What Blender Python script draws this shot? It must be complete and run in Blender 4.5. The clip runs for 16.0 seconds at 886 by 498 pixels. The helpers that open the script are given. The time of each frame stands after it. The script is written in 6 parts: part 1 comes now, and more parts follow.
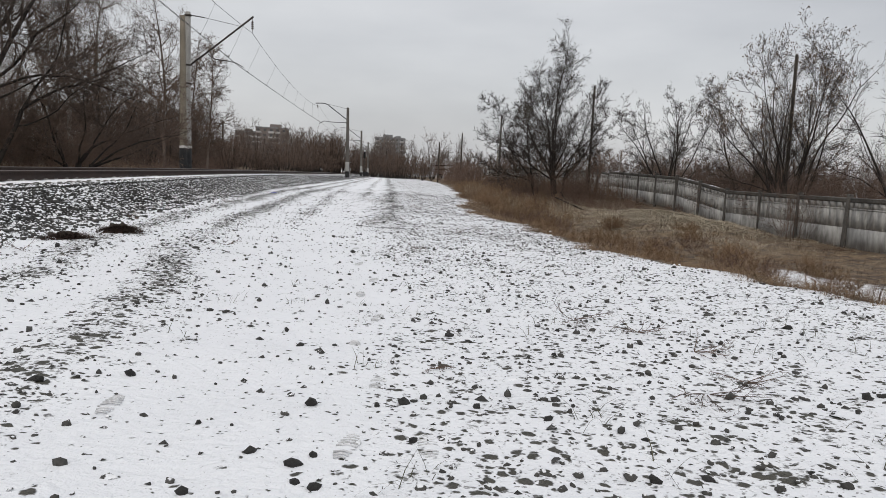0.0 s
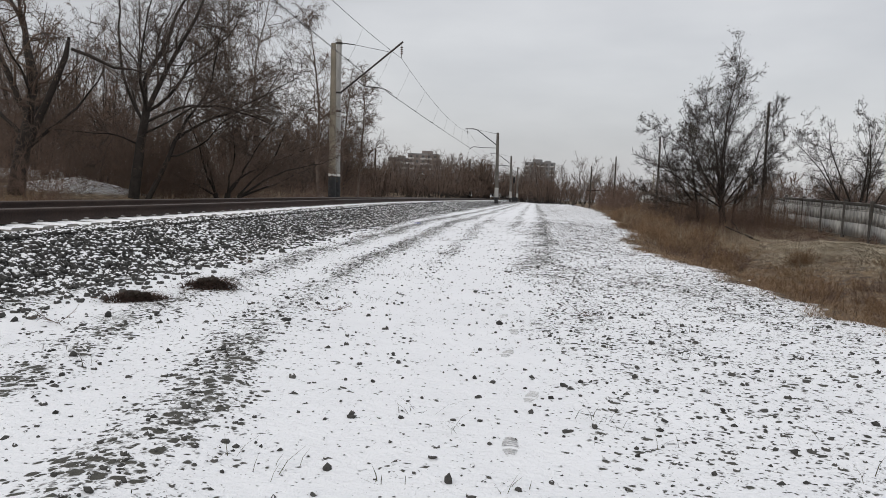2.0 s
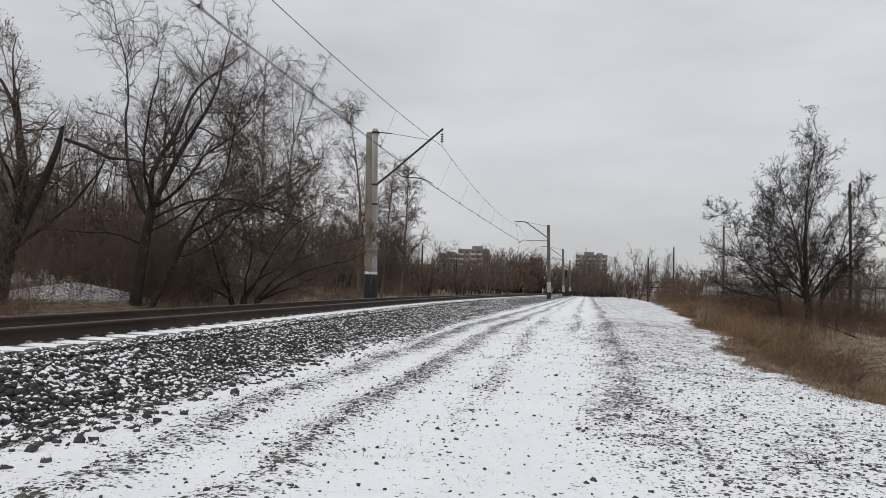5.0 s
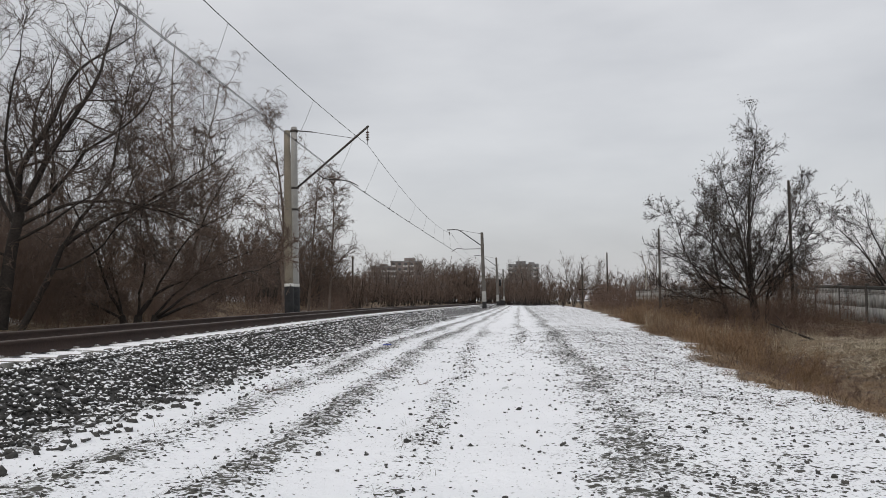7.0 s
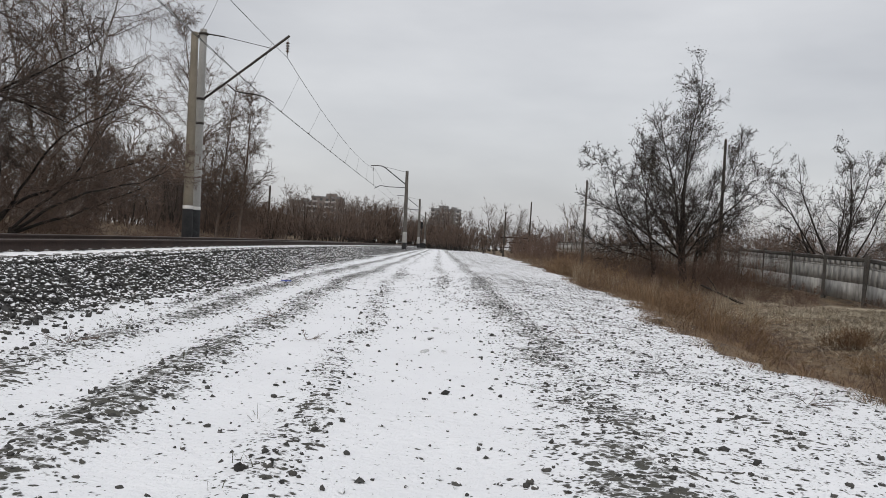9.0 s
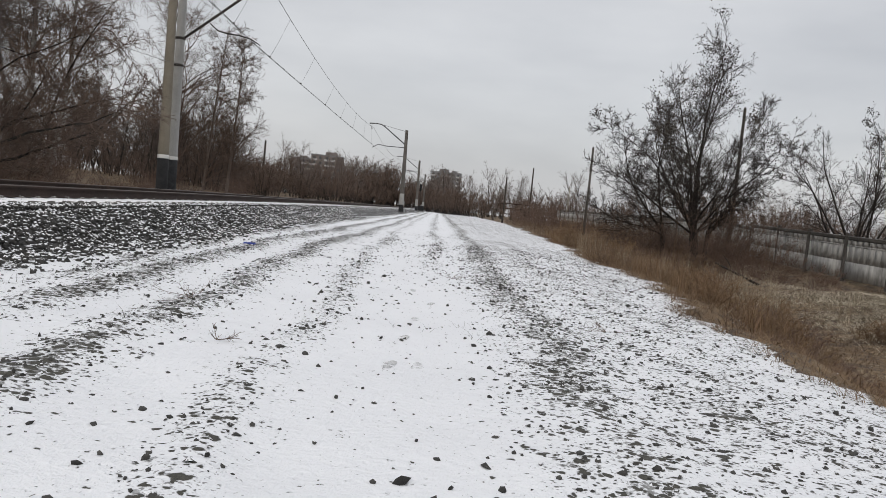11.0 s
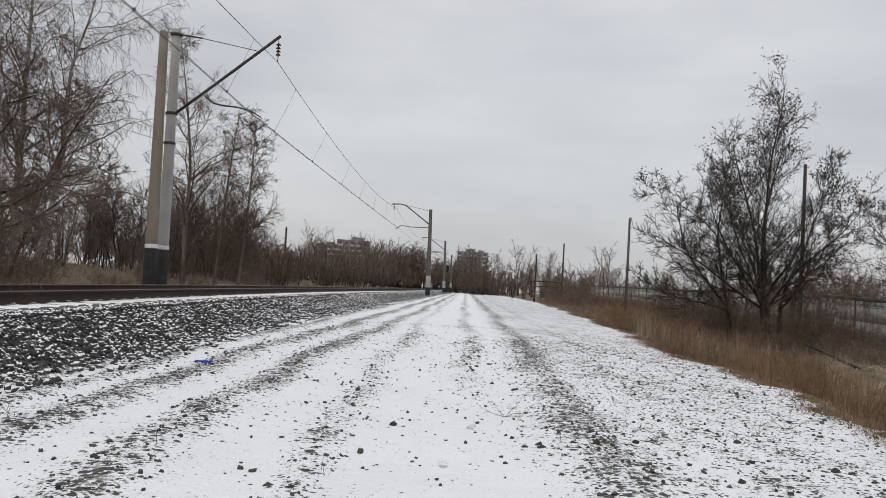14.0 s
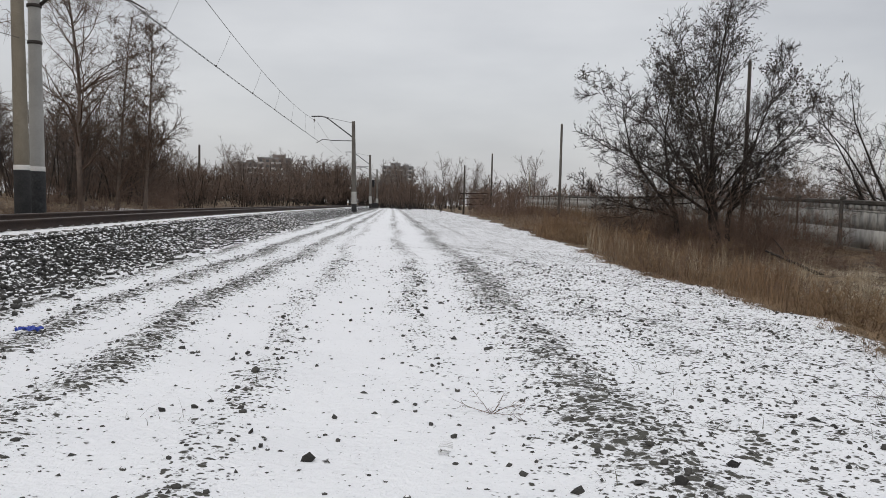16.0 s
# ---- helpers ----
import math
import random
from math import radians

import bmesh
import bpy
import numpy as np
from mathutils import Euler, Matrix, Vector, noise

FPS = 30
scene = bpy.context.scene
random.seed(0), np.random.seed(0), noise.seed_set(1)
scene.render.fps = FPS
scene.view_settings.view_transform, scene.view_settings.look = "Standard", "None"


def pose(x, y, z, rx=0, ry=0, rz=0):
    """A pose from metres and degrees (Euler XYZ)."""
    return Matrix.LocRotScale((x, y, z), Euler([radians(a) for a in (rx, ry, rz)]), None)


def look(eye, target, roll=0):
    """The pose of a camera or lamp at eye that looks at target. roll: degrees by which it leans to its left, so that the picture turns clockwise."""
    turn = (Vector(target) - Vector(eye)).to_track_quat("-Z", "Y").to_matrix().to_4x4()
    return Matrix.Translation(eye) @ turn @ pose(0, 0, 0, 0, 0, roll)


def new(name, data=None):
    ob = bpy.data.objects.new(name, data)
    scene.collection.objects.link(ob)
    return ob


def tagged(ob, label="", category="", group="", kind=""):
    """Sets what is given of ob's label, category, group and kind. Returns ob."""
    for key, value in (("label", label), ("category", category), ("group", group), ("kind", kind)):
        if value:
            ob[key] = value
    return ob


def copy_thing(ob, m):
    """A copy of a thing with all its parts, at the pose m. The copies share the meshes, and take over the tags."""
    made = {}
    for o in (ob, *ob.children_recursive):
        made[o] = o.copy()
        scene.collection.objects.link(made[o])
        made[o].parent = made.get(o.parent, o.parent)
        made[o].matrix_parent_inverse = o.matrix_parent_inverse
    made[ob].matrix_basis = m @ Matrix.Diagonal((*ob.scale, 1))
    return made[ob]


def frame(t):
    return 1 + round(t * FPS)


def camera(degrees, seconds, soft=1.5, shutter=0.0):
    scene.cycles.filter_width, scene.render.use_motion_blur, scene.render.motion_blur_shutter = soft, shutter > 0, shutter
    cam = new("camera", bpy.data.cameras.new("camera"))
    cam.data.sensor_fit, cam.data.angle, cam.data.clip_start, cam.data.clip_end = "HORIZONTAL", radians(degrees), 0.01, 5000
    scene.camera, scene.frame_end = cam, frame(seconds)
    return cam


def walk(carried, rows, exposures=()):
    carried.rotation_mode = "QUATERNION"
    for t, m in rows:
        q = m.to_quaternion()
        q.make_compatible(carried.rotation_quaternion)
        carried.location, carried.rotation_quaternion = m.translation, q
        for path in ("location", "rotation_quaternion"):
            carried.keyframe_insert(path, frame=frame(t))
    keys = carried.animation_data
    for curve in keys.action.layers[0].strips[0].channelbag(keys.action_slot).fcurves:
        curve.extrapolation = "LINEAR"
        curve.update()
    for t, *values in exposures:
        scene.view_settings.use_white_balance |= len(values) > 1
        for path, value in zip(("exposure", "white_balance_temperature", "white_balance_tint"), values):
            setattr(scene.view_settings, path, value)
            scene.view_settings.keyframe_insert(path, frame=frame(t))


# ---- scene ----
cam = camera(60.2, 16.0, soft=0.65)
PATH = [
    (0, (0.11, -0.444, 0.937), (0.269, 1.541, 0.751), 2.9),
    (0.5, (0.085, 0.155, 0.979), (0.131, 2.152, 0.868), 3.3),
    (1, (0.089, 0.834, 1.109), (0.019, 2.832, 1.091), 2.6),
    (1.5, (0.057, 1.473, 1.116), (-0.097, 3.467, 1.062), 2.2),
    (2, (0.006, 2.115, 1.089), (-0.224, 4.097, 0.948), 2.7),
    (2.5, (-0.022, 2.768, 1.073), (-0.28, 4.744, 0.894), 1.8),
    (3, (-0.057, 3.525, 1.063), (-0.46, 5.479, 0.925), 0.9),
    (3.5, (-0.078, 4.126, 1.108), (-0.855, 5.967, 1.026), 0.3),
    (4, (-0.105, 4.725, 1.158), (-0.926, 6.549, 1.126), 1.0),
    (4.5, (-0.174, 5.491, 1.197), (-0.773, 7.398, 1.239), 1.3),
    (5, (-0.3, 6.431, 1.236), (-0.672, 8.394, 1.339), 1.5),
    (7.5, (-0.782, 10.335, 1.125), (-0.956, 12.322, 1.262), -0.0),
    (8, (-0.833, 11.073, 1.112), (-0.967, 13.065, 1.227), 0.4),
    (8.5, (-0.838, 11.807, 1.057), (-0.917, 13.805, 1.115), 1.5),
    (9, (-0.832, 12.503, 1.023), (-0.821, 14.503, 1.015), 3.8),
    (11.5, (-0.68, 15.643, 1.048), (-0.66, 17.64, 0.945), 6.2),
    (12, (-0.77, 16.411, 1.06), (-0.75, 18.409, 0.97), 5.7),
    (12.5, (-0.776, 17.183, 1.053), (-0.776, 19.182, 0.99), 4.8),
    (13, (-0.814, 17.911, 1.115), (-0.82, 19.91, 1.139), 3.9),
    (13.5, (-0.799, 18.544, 1.143), (-0.86, 20.541, 1.231), 3.1),
    (14, (-0.822, 19.329, 1.176), (-0.888, 21.326, 1.277), 3.7),
    (14.5, (-0.845, 20.078, 1.222), (-0.916, 22.075, 1.316), 3.3),
    (15, (-0.898, 20.803, 1.247), (-0.986, 22.8, 1.316), 2.6),
    (15.5, (-0.952, 21.494, 1.226), (-1.02, 23.493, 1.218), 1.9),
    (16, (-0.996, 22.253, 1.203), (-0.86, 24.245, 1.089), 1.6),
]
walk(cam, [(t, look(eye, target, roll)) for t, eye, target, roll in PATH])

# ---- world, sun, exposure ----
SUN_EL, SUN_ROT = radians(38), radians(200)
world = bpy.data.worlds.new("overcast")
scene.world = world
world.use_nodes = True
wn, wl = world.node_tree.nodes, world.node_tree.links
wn.clear()
w_out = wn.new("ShaderNodeOutputWorld")
w_sky = wn.new("ShaderNodeTexSky")
w_sky.sky_type, w_sky.sun_disc = "NISHITA", False
w_sky.sun_elevation, w_sky.sun_rotation = SUN_EL, SUN_ROT
w_sky.air_density, w_sky.dust_density = 1.0, 4.0
w_bg_sky = wn.new("ShaderNodeBackground")
w_bg_sky.inputs["Strength"].default_value = 0.02
w_bg_cloud = wn.new("ShaderNodeBackground")
w_tc = wn.new("ShaderNodeTexCoord")
w_map = wn.new("ShaderNodeMapping")
w_map.inputs["Scale"].default_value = (1.0, 1.0, 3.2)
w_noise = wn.new("ShaderNodeTexNoise")
w_noise.inputs["Scale"].default_value = 2.2
w_noise.inputs["Detail"].default_value = 5.0
w_noise.inputs["Roughness"].default_value = 0.5
w_ramp = wn.new("ShaderNodeValToRGB")
w_ramp.color_ramp.elements[0].position, w_ramp.color_ramp.elements[0].color = 0.3, (0.46, 0.463, 0.478, 1)
w_ramp.color_ramp.elements[1].position, w_ramp.color_ramp.elements[1].color = 0.72, (0.655, 0.655, 0.66, 1)
w_sep = wn.new("ShaderNodeSeparateXYZ")
w_up = wn.new("ShaderNodeMapRange")
w_up.inputs["From Min"].default_value, w_up.inputs["From Max"].default_value = 0.25, 1.0
w_up.inputs["To Min"].default_value, w_up.inputs["To Max"].default_value = 1.0, 1.5
w_add = wn.new("ShaderNodeAddShader")
wl.new(w_tc.outputs["Generated"], w_map.inputs["Vector"])
wl.new(w_map.outputs["Vector"], w_noise.inputs["Vector"])
wl.new(w_noise.outputs["Fac"], w_ramp.inputs["Fac"])
wl.new(w_ramp.outputs["Color"], w_bg_cloud.inputs["Color"])
wl.new(w_tc.outputs["Generated"], w_sep.inputs["Vector"])
wl.new(w_sep.outputs["Z"], w_up.inputs["Value"])
wl.new(w_up.outputs["Result"], w_bg_cloud.inputs["Strength"])
wl.new(w_sky.outputs["Color"], w_bg_sky.inputs["Color"])
wl.new(w_bg_sky.outputs["Background"], w_add.inputs[0])
wl.new(w_bg_cloud.outputs["Background"], w_add.inputs[1])
wl.new(w_add.outputs["Shader"], w_out.inputs["Surface"])

sun_data = bpy.data.lights.new("sun", "SUN")
sun_data.energy, sun_data.angle, sun_data.color = 0.65, radians(25), (1.0, 0.97, 0.93)
sun = new("sun", sun_data)
sun.rotation_euler = (radians(52), 0, radians(-20))

# ---- mesh helpers ----


def mesh_from(name, verts, polys, attrs=None, smooth=False):
    """A mesh from an array of places and arrays of faces (each with one corner count)."""
    verts = np.asarray(verts, dtype=np.float32)
    polys = [np.asarray(p, dtype=np.int32) for p in polys if len(p)]
    me = bpy.data.meshes.new(name)
    me.vertices.add(len(verts))
    me.vertices.foreach_set("co", verts.ravel())
    loops = np.concatenate([p.ravel() for p in polys])
    counts = np.concatenate([np.full(len(p), p.shape[1]) for p in polys])
    starts = np.r_[0, np.cumsum(counts)[:-1]].astype(np.int32)
    me.loops.add(len(loops))
    me.loops.foreach_set("vertex_index", loops)
    me.polygons.add(len(starts))
    me.polygons.foreach_set("loop_start", starts)
    if smooth:
        me.polygons.foreach_set("use_smooth", np.ones(len(starts), dtype=bool))
    for key, values in (attrs or {}).items():
        layer = me.attributes.new(key, "FLOAT", "POINT")
        layer.data.foreach_set("value", np.asarray(values, dtype=np.float32))
    me.update(calc_edges=True)
    me.validate()
    return me


def piece(name, me, material, parent=None, label="", kind=""):
    """Links a mesh as one object, under a thing or a part."""
    if material and not me.materials:
        me.materials.append(material)
    ob = new(name, me)
    if parent:
        ob.parent = parent
    return tagged(ob, label=label, kind=kind)


def part(name, bm, material, parent, label=""):
    """Links a bmesh as one mesh object under a thing or a part."""
    me = bpy.data.meshes.new(name)
    bm.to_mesh(me)
    bm.free()
    return piece(name, me, material, parent, label)


def thing(name, at, label, category, group="", turn=0.0, kind=""):
    ob = new(name)
    ob.empty_display_size = 0.2
    ob.matrix_basis = pose(*at, 0, 0, turn)
    return tagged(ob, label, category, group, kind)


def box_bm(size, at=(0, 0, 0), bevel=0.0, bm=None, turn=None):
    """A bevelled box, centred at a place."""
    bm = bm or bmesh.new()
    m = Matrix.Translation(at) @ (turn or Matrix()) @ Matrix.Diagonal((*size, 1))
    made = bmesh.ops.create_cube(bm, size=1, matrix=m)["verts"]
    if bevel:
        edges = list({e for v in made for e in v.link_edges})
        bmesh.ops.bevel(bm, geom=edges, offset=bevel, segments=2, profile=0.6, affect="EDGES")
    return bm


def tube_arrays(pts, rad, sides, close=True):
    """Tapered tubes: pts (n, k, 3), rad (n, k). Returns places and quads."""
    n, k, _ = pts.shape
    tan = np.gradient(pts, axis=1)
    tan /= np.linalg.norm(tan, axis=2, keepdims=True) + 1e-9
    ref = np.where(np.abs(tan[:, :1, 2:3]) > 0.9, np.array([[[1.0, 0, 0]]]), np.array([[[0, 0, 1.0]]]))
    u = np.cross(tan, np.broadcast_to(ref, tan.shape))
    u /= np.linalg.norm(u, axis=2, keepdims=True) + 1e-9
    v = np.cross(tan, u)
    a = np.arange(sides) * 2 * np.pi / sides
    ring = u[:, :, None] * np.cos(a)[:, None] + v[:, :, None] * np.sin(a)[:, None]
    verts = (pts[:, :, None] + ring * rad[:, :, None, None]).reshape(-1, 3)
    base = (np.arange(n)[:, None, None] * k + np.arange(k - 1)[None, :, None]) * sides
    i = np.arange(sides)[None, None]
    j = (i + 1) % sides
    quads = np.stack([base + i, base + j, base + sides + j, base + sides + i], -1).reshape(-1, 4)
    polys = [quads]
    if close and sides > 2:
        first = np.arange(n)[:, None] * k * sides
        polys.append(first + np.arange(sides)[::-1][None])
        polys.append(first + (k - 1) * sides + np.arange(sides)[None])
    return verts, polys


def spike_arrays(pts, rad):
    """The thinnest twigs: three-sided tubes that end in a point."""
    n, k, _ = pts.shape
    v, polys = tube_arrays(pts[:, :-1], rad[:, :-1], 3, False) if k > 2 else (None, [])
    tan = pts[:, -1] - pts[:, -2]
    u = np.cross(tan, np.array([0.3, 0.5, 0.8]))
    u /= np.linalg.norm(u, axis=1, keepdims=True) + 1e-9
    w = np.cross(tan, u)
    w /= np.linalg.norm(w, axis=1, keepdims=True) + 1e-9
    a = np.arange(3) * 2 * np.pi / 3
    ring = pts[:, -2, None] + (u[:, None] * np.cos(a)[:, None] + w[:, None] * np.sin(a)[:, None]) * rad[:, -2, None, None]
    sv = np.concatenate([ring, pts[:, -1:]], 1).reshape(-1, 3)
    o = np.arange(n)[:, None, None] * 4
    sf = (o + np.array([(0, 1, 3), (1, 2, 3), (2, 0, 3)])[None]).reshape(-1, 3)
    return join_arrays([(v, polys), (sv, [sf])]) if k > 2 else (sv, [sf])


def tube_mesh(name, path, radius, sides=8, smooth=True):
    path = np.array(path, float)[None]
    rad = np.broadcast_to(np.array(radius, float), path.shape[:2]).copy()
    v, p = tube_arrays(path, rad, sides)
    return mesh_from(name, v, p, smooth=smooth)


def lathe_mesh(name, profile, sides=24):
    """A turned form about z from (radius, height) pairs."""
    prof = np.array(profile, float)
    a = np.arange(sides) * 2 * np.pi / sides
    v = np.stack([prof[:, :1] * np.cos(a), prof[:, :1] * np.sin(a), np.repeat(prof[:, 1:], sides, 1)], -1).reshape(-1, 3)
    base = np.arange(len(prof) - 1)[:, None] * sides
    i = np.arange(sides)[None]
    j = (i + 1) % sides
    quads = np.stack([base + i, base + j, base + sides + j, base + sides + i], -1).reshape(-1, 4)
    caps = [np.arange(sides)[::-1][None], (len(prof) - 1) * sides + np.arange(sides)[None]]
    return mesh_from(name, v, [quads, *caps], smooth=True)


def box_bm_mesh(at, size):
    """A plain small box as a mesh."""
    me = bpy.data.meshes.new("box")
    bm = box_bm(size, tuple(float(c) for c in at), min(size) * 0.15)
    bm.to_mesh(me)
    bm.free()
    return me


def join_arrays(some):
    """Joins (places, faces) pairs into one."""
    verts, polys, at = [], [], 0
    for v, ps in some:
        verts.append(v)
        polys += [np.asarray(p) + at for p in ps]
        at += len(v)
    return np.concatenate(verts), polys


# ---- materials ----


def material(name, base, rough=0.85, metal=0.0, spots=None, fine=40.0, coarse=2.5, vary=0.25, bump=0.3, bump_scale=None, island=0.0, per_object=0.0, snow=0.0, stretch=None, patch=0.55):
    """A surface of one base colour with grain at two scales, relief, chance variation and, where asked for, snow lying on its upper faces."""
    mat = bpy.data.materials.new(name)
    mat.use_nodes = True
    n, l = mat.node_tree.nodes, mat.node_tree.links
    bsdf = n["Principled BSDF"]
    bsdf.inputs["Roughness"].default_value, bsdf.inputs["Metallic"].default_value = rough, metal
    tc = n.new("ShaderNodeTexCoord")
    big, small = n.new("ShaderNodeTexNoise"), n.new("ShaderNodeTexNoise")
    big.inputs["Scale"].default_value, big.inputs["Detail"].default_value = coarse, 4
    small.inputs["Scale"].default_value, small.inputs["Detail"].default_value = fine, 3
    geo = n.new("ShaderNodeNewGeometry")
    where = geo.outputs["Position"] if snow or not per_object else tc.outputs["Object"]
    if stretch:
        mapping = n.new("ShaderNodeMapping")
        mapping.inputs["Scale"].default_value = stretch
        l.new(where, mapping.inputs["Vector"])
        where = mapping.outputs["Vector"]
    for t in (big, small):
        l.new(where, t.inputs["Vector"])
    add = n.new("ShaderNodeMath")
    add.operation = "ADD"
    l.new(big.outputs["Fac"], add.inputs[0]), l.new(small.outputs["Fac"], add.inputs[1])
    value = add.outputs[0]
    if island or per_object:
        rnd = geo.outputs["Random Per Island"] if island else n.new("ShaderNodeObjectInfo").outputs["Random"]
        mul = n.new("ShaderNodeMath")
        mul.operation = "MULTIPLY_ADD"
        mul.inputs[1].default_value = island or per_object
        l.new(rnd, mul.inputs[0]), l.new(value, mul.inputs[2])
        value = mul.outputs[0]
    span = n.new("ShaderNodeMapRange")
    span.inputs["From Min"].default_value, span.inputs["From Max"].default_value = 0.6, 1.4 + (island or per_object)
    l.new(value, span.inputs["Value"])
    mix = n.new("ShaderNodeMix")
    mix.data_type = "RGBA"
    dark = tuple(c * (1 - vary) for c in base)
    light = spots or tuple(min(1.0, c * (1 + vary)) for c in base)
    mix.inputs["A"].default_value, mix.inputs["B"].default_value = (*dark, 1), (*light, 1)
    l.new(span.outputs["Result"], mix.inputs["Factor"])
    colour = mix.outputs["Result"]
    if snow:
        sep = n.new("ShaderNodeSeparateXYZ")
        l.new(geo.outputs["Normal"], sep.inputs["Vector"])
        sn = n.new("ShaderNodeMath")
        sn.operation = "MULTIPLY_ADD"
        sn.inputs[1].default_value = patch
        l.new(value, sn.inputs[0]), l.new(sep.outputs["Z"], sn.inputs[2])
        sm = n.new("ShaderNodeMapRange")
        sm.inputs["From Min"].default_value, sm.inputs["From Max"].default_value = 1.0 + patch * 1.13 - snow, 1.08 + patch * 1.13 - snow
        l.new(sn.outputs[0], sm.inputs["Value"])
        lay = n.new("ShaderNodeMix")
        lay.data_type = "RGBA"
        lay.inputs["B"].default_value = (0.84, 0.85, 0.87, 1)
        l.new(sm.outputs["Result"], lay.inputs["Factor"]), l.new(colour, lay.inputs["A"])
        colour = lay.outputs["Result"]
    l.new(colour, bsdf.inputs["Base Color"])
    if bump:
        b = n.new("ShaderNodeBump")
        b.inputs["Strength"].default_value, b.inputs["Distance"].default_value = bump, 0.02
        l.new(small.outputs["Fac"], b.inputs["Height"])
        l.new(b.outputs["Normal"], bsdf.inputs["Normal"])
    return mat


M_BALLAST = material("ballast_stone", (0.012, 0.0125, 0.012), 0.85, spots=(0.105, 0.102, 0.094), fine=50, coarse=1.6, island=0.7, bump=0.4, snow=0.03, patch=1.1)
M_PEBBLE = material("dark_gravel", (0.016, 0.016, 0.015), 0.8, spots=(0.10, 0.096, 0.088), fine=80, coarse=5, island=0.8, bump=0.4, snow=-0.2, patch=0.8)
M_STONE = material("grey_stone", (0.02, 0.02, 0.0195), 0.8, spots=(0.095, 0.091, 0.084), fine=55, coarse=14, per_object=0.7, bump=0.9)
M_RAIL = material("rusty_rail_steel", (0.018, 0.0098, 0.0075), 0.85, 0.0, spots=(0.048, 0.026, 0.018), fine=30, coarse=1.2, bump=0.2)
M_RAILTOP = material("worn_rail_head", (0.10, 0.074, 0.062), 0.45, 0.75, fine=60, coarse=3, bump=0.05)
M_SLEEPER = material("concrete_sleeper", (0.25, 0.24, 0.22), 0.9, fine=60, coarse=4, bump=0.3, snow=0.62)
M_CONC = material("weathered_concrete", (0.24, 0.215, 0.17), 0.9, spots=(0.35, 0.32, 0.26), fine=35, coarse=1.3, bump=0.25)
M_CONC_OLD = material("brown_stained_concrete", (0.16, 0.138, 0.105), 0.9, spots=(0.26, 0.23, 0.18), fine=35, coarse=1.3, bump=0.25)
M_CONC_DARK = material("sooty_concrete", (0.07, 0.063, 0.056), 0.9, spots=(0.15, 0.138, 0.124), fine=30, coarse=1.0, bump=0.2)
M_CONC_PALE = material("pale_concrete", (0.30, 0.295, 0.28), 0.85, spots=(0.42, 0.415, 0.395), fine=35, coarse=0.9, bump=0.2)
M_BLACK = material("black_paint", (0.008, 0.008, 0.009), 0.96, spots=(0.025, 0.025, 0.026), fine=25, coarse=3, bump=0.15)
M_GREYPAINT = material("worn_black_paint", (0.010, 0.010, 0.011), 0.96, spots=(0.04, 0.041, 0.043), fine=18, coarse=4, bump=0.15)
M_WHITE = material("white_paint", (0.66, 0.65, 0.63), 0.7, fine=30, coarse=5, vary=0.15, bump=0.1)
M_STEEL = material("dark_bracket_steel", (0.04, 0.038, 0.037), 0.6, 0.4, spots=(0.075, 0.06, 0.05), fine=25, coarse=3, bump=0.1)
M_GALV = material("galvanised_tube", (0.16, 0.16, 0.165), 0.5, 0.6, fine=25, coarse=3, bump=0.05)
M_WIRE = material("overhead_wire", (0.05, 0.047, 0.045), 0.6, 0.4, bump=0)
M_GLAZE = material("brown_glazed_insulator", (0.06, 0.03, 0.022), 0.25, bump=0)
M_WOODPOLE = material("grey_brown_timber", (0.04, 0.033, 0.028), 0.9, spots=(0.085, 0.072, 0.06), fine=20, coarse=2, bump=0.3)
M_FENCE = material("fence_concrete", (0.16, 0.155, 0.145), 0.92, spots=(0.52, 0.51, 0.485), fine=5, coarse=0.9, bump=0.35, stretch=(1, 1, 0.4))
M_FENCE_DARK = material("mossy_concrete", (0.05, 0.046, 0.04), 0.95, spots=(0.14, 0.13, 0.118), fine=14, coarse=1.2, bump=0.35)
M_BARK = material("dark_wet_bark", (0.014, 0.011, 0.0095), 0.97, spots=(0.05, 0.041, 0.035), fine=22, coarse=3, bump=0.6)
M_TWIG = material("brown_twigs", (0.07, 0.046, 0.034), 0.9, spots=(0.17, 0.118, 0.09), fine=4, coarse=0.6, bump=0)
M_TWIG_RED = material("reddish_brown_brush", (0.095, 0.058, 0.043), 0.9, spots=(0.19, 0.124, 0.092), fine=4, coarse=0.4, bump=0)
M_TWIG_GREY = material("grey_twigs", (0.085, 0.064, 0.053), 0.9, spots=(0.20, 0.157, 0.133), fine=4, coarse=0.6, bump=0)
M_TWIG_DARK = material("dark_twigs", (0.017, 0.013, 0.011), 0.9, spots=(0.05, 0.037, 0.031), fine=4, coarse=0.6, bump=0)
M_TWIG_MID = material("dull_brown_twigs", (0.036, 0.026, 0.021), 0.9, spots=(0.11, 0.082, 0.068), fine=4, coarse=0.6, bump=0)
M_BIRCH = material("birch_bark", (0.12, 0.11, 0.10), 0.9, spots=(0.34, 0.32, 0.30), fine=9, coarse=2.5, bump=0.3)
M_SEED = material("dry_seed_bunches", (0.035, 0.03, 0.025), 0.9, spots=(0.095, 0.08, 0.064), fine=5, coarse=0.8, island=0.5, bump=0)
M_LEAF = material("dry_brown_leaves", (0.10, 0.066, 0.042), 0.9, spots=(0.20, 0.145, 0.10), fine=5, coarse=0.8, island=0.5, bump=0)
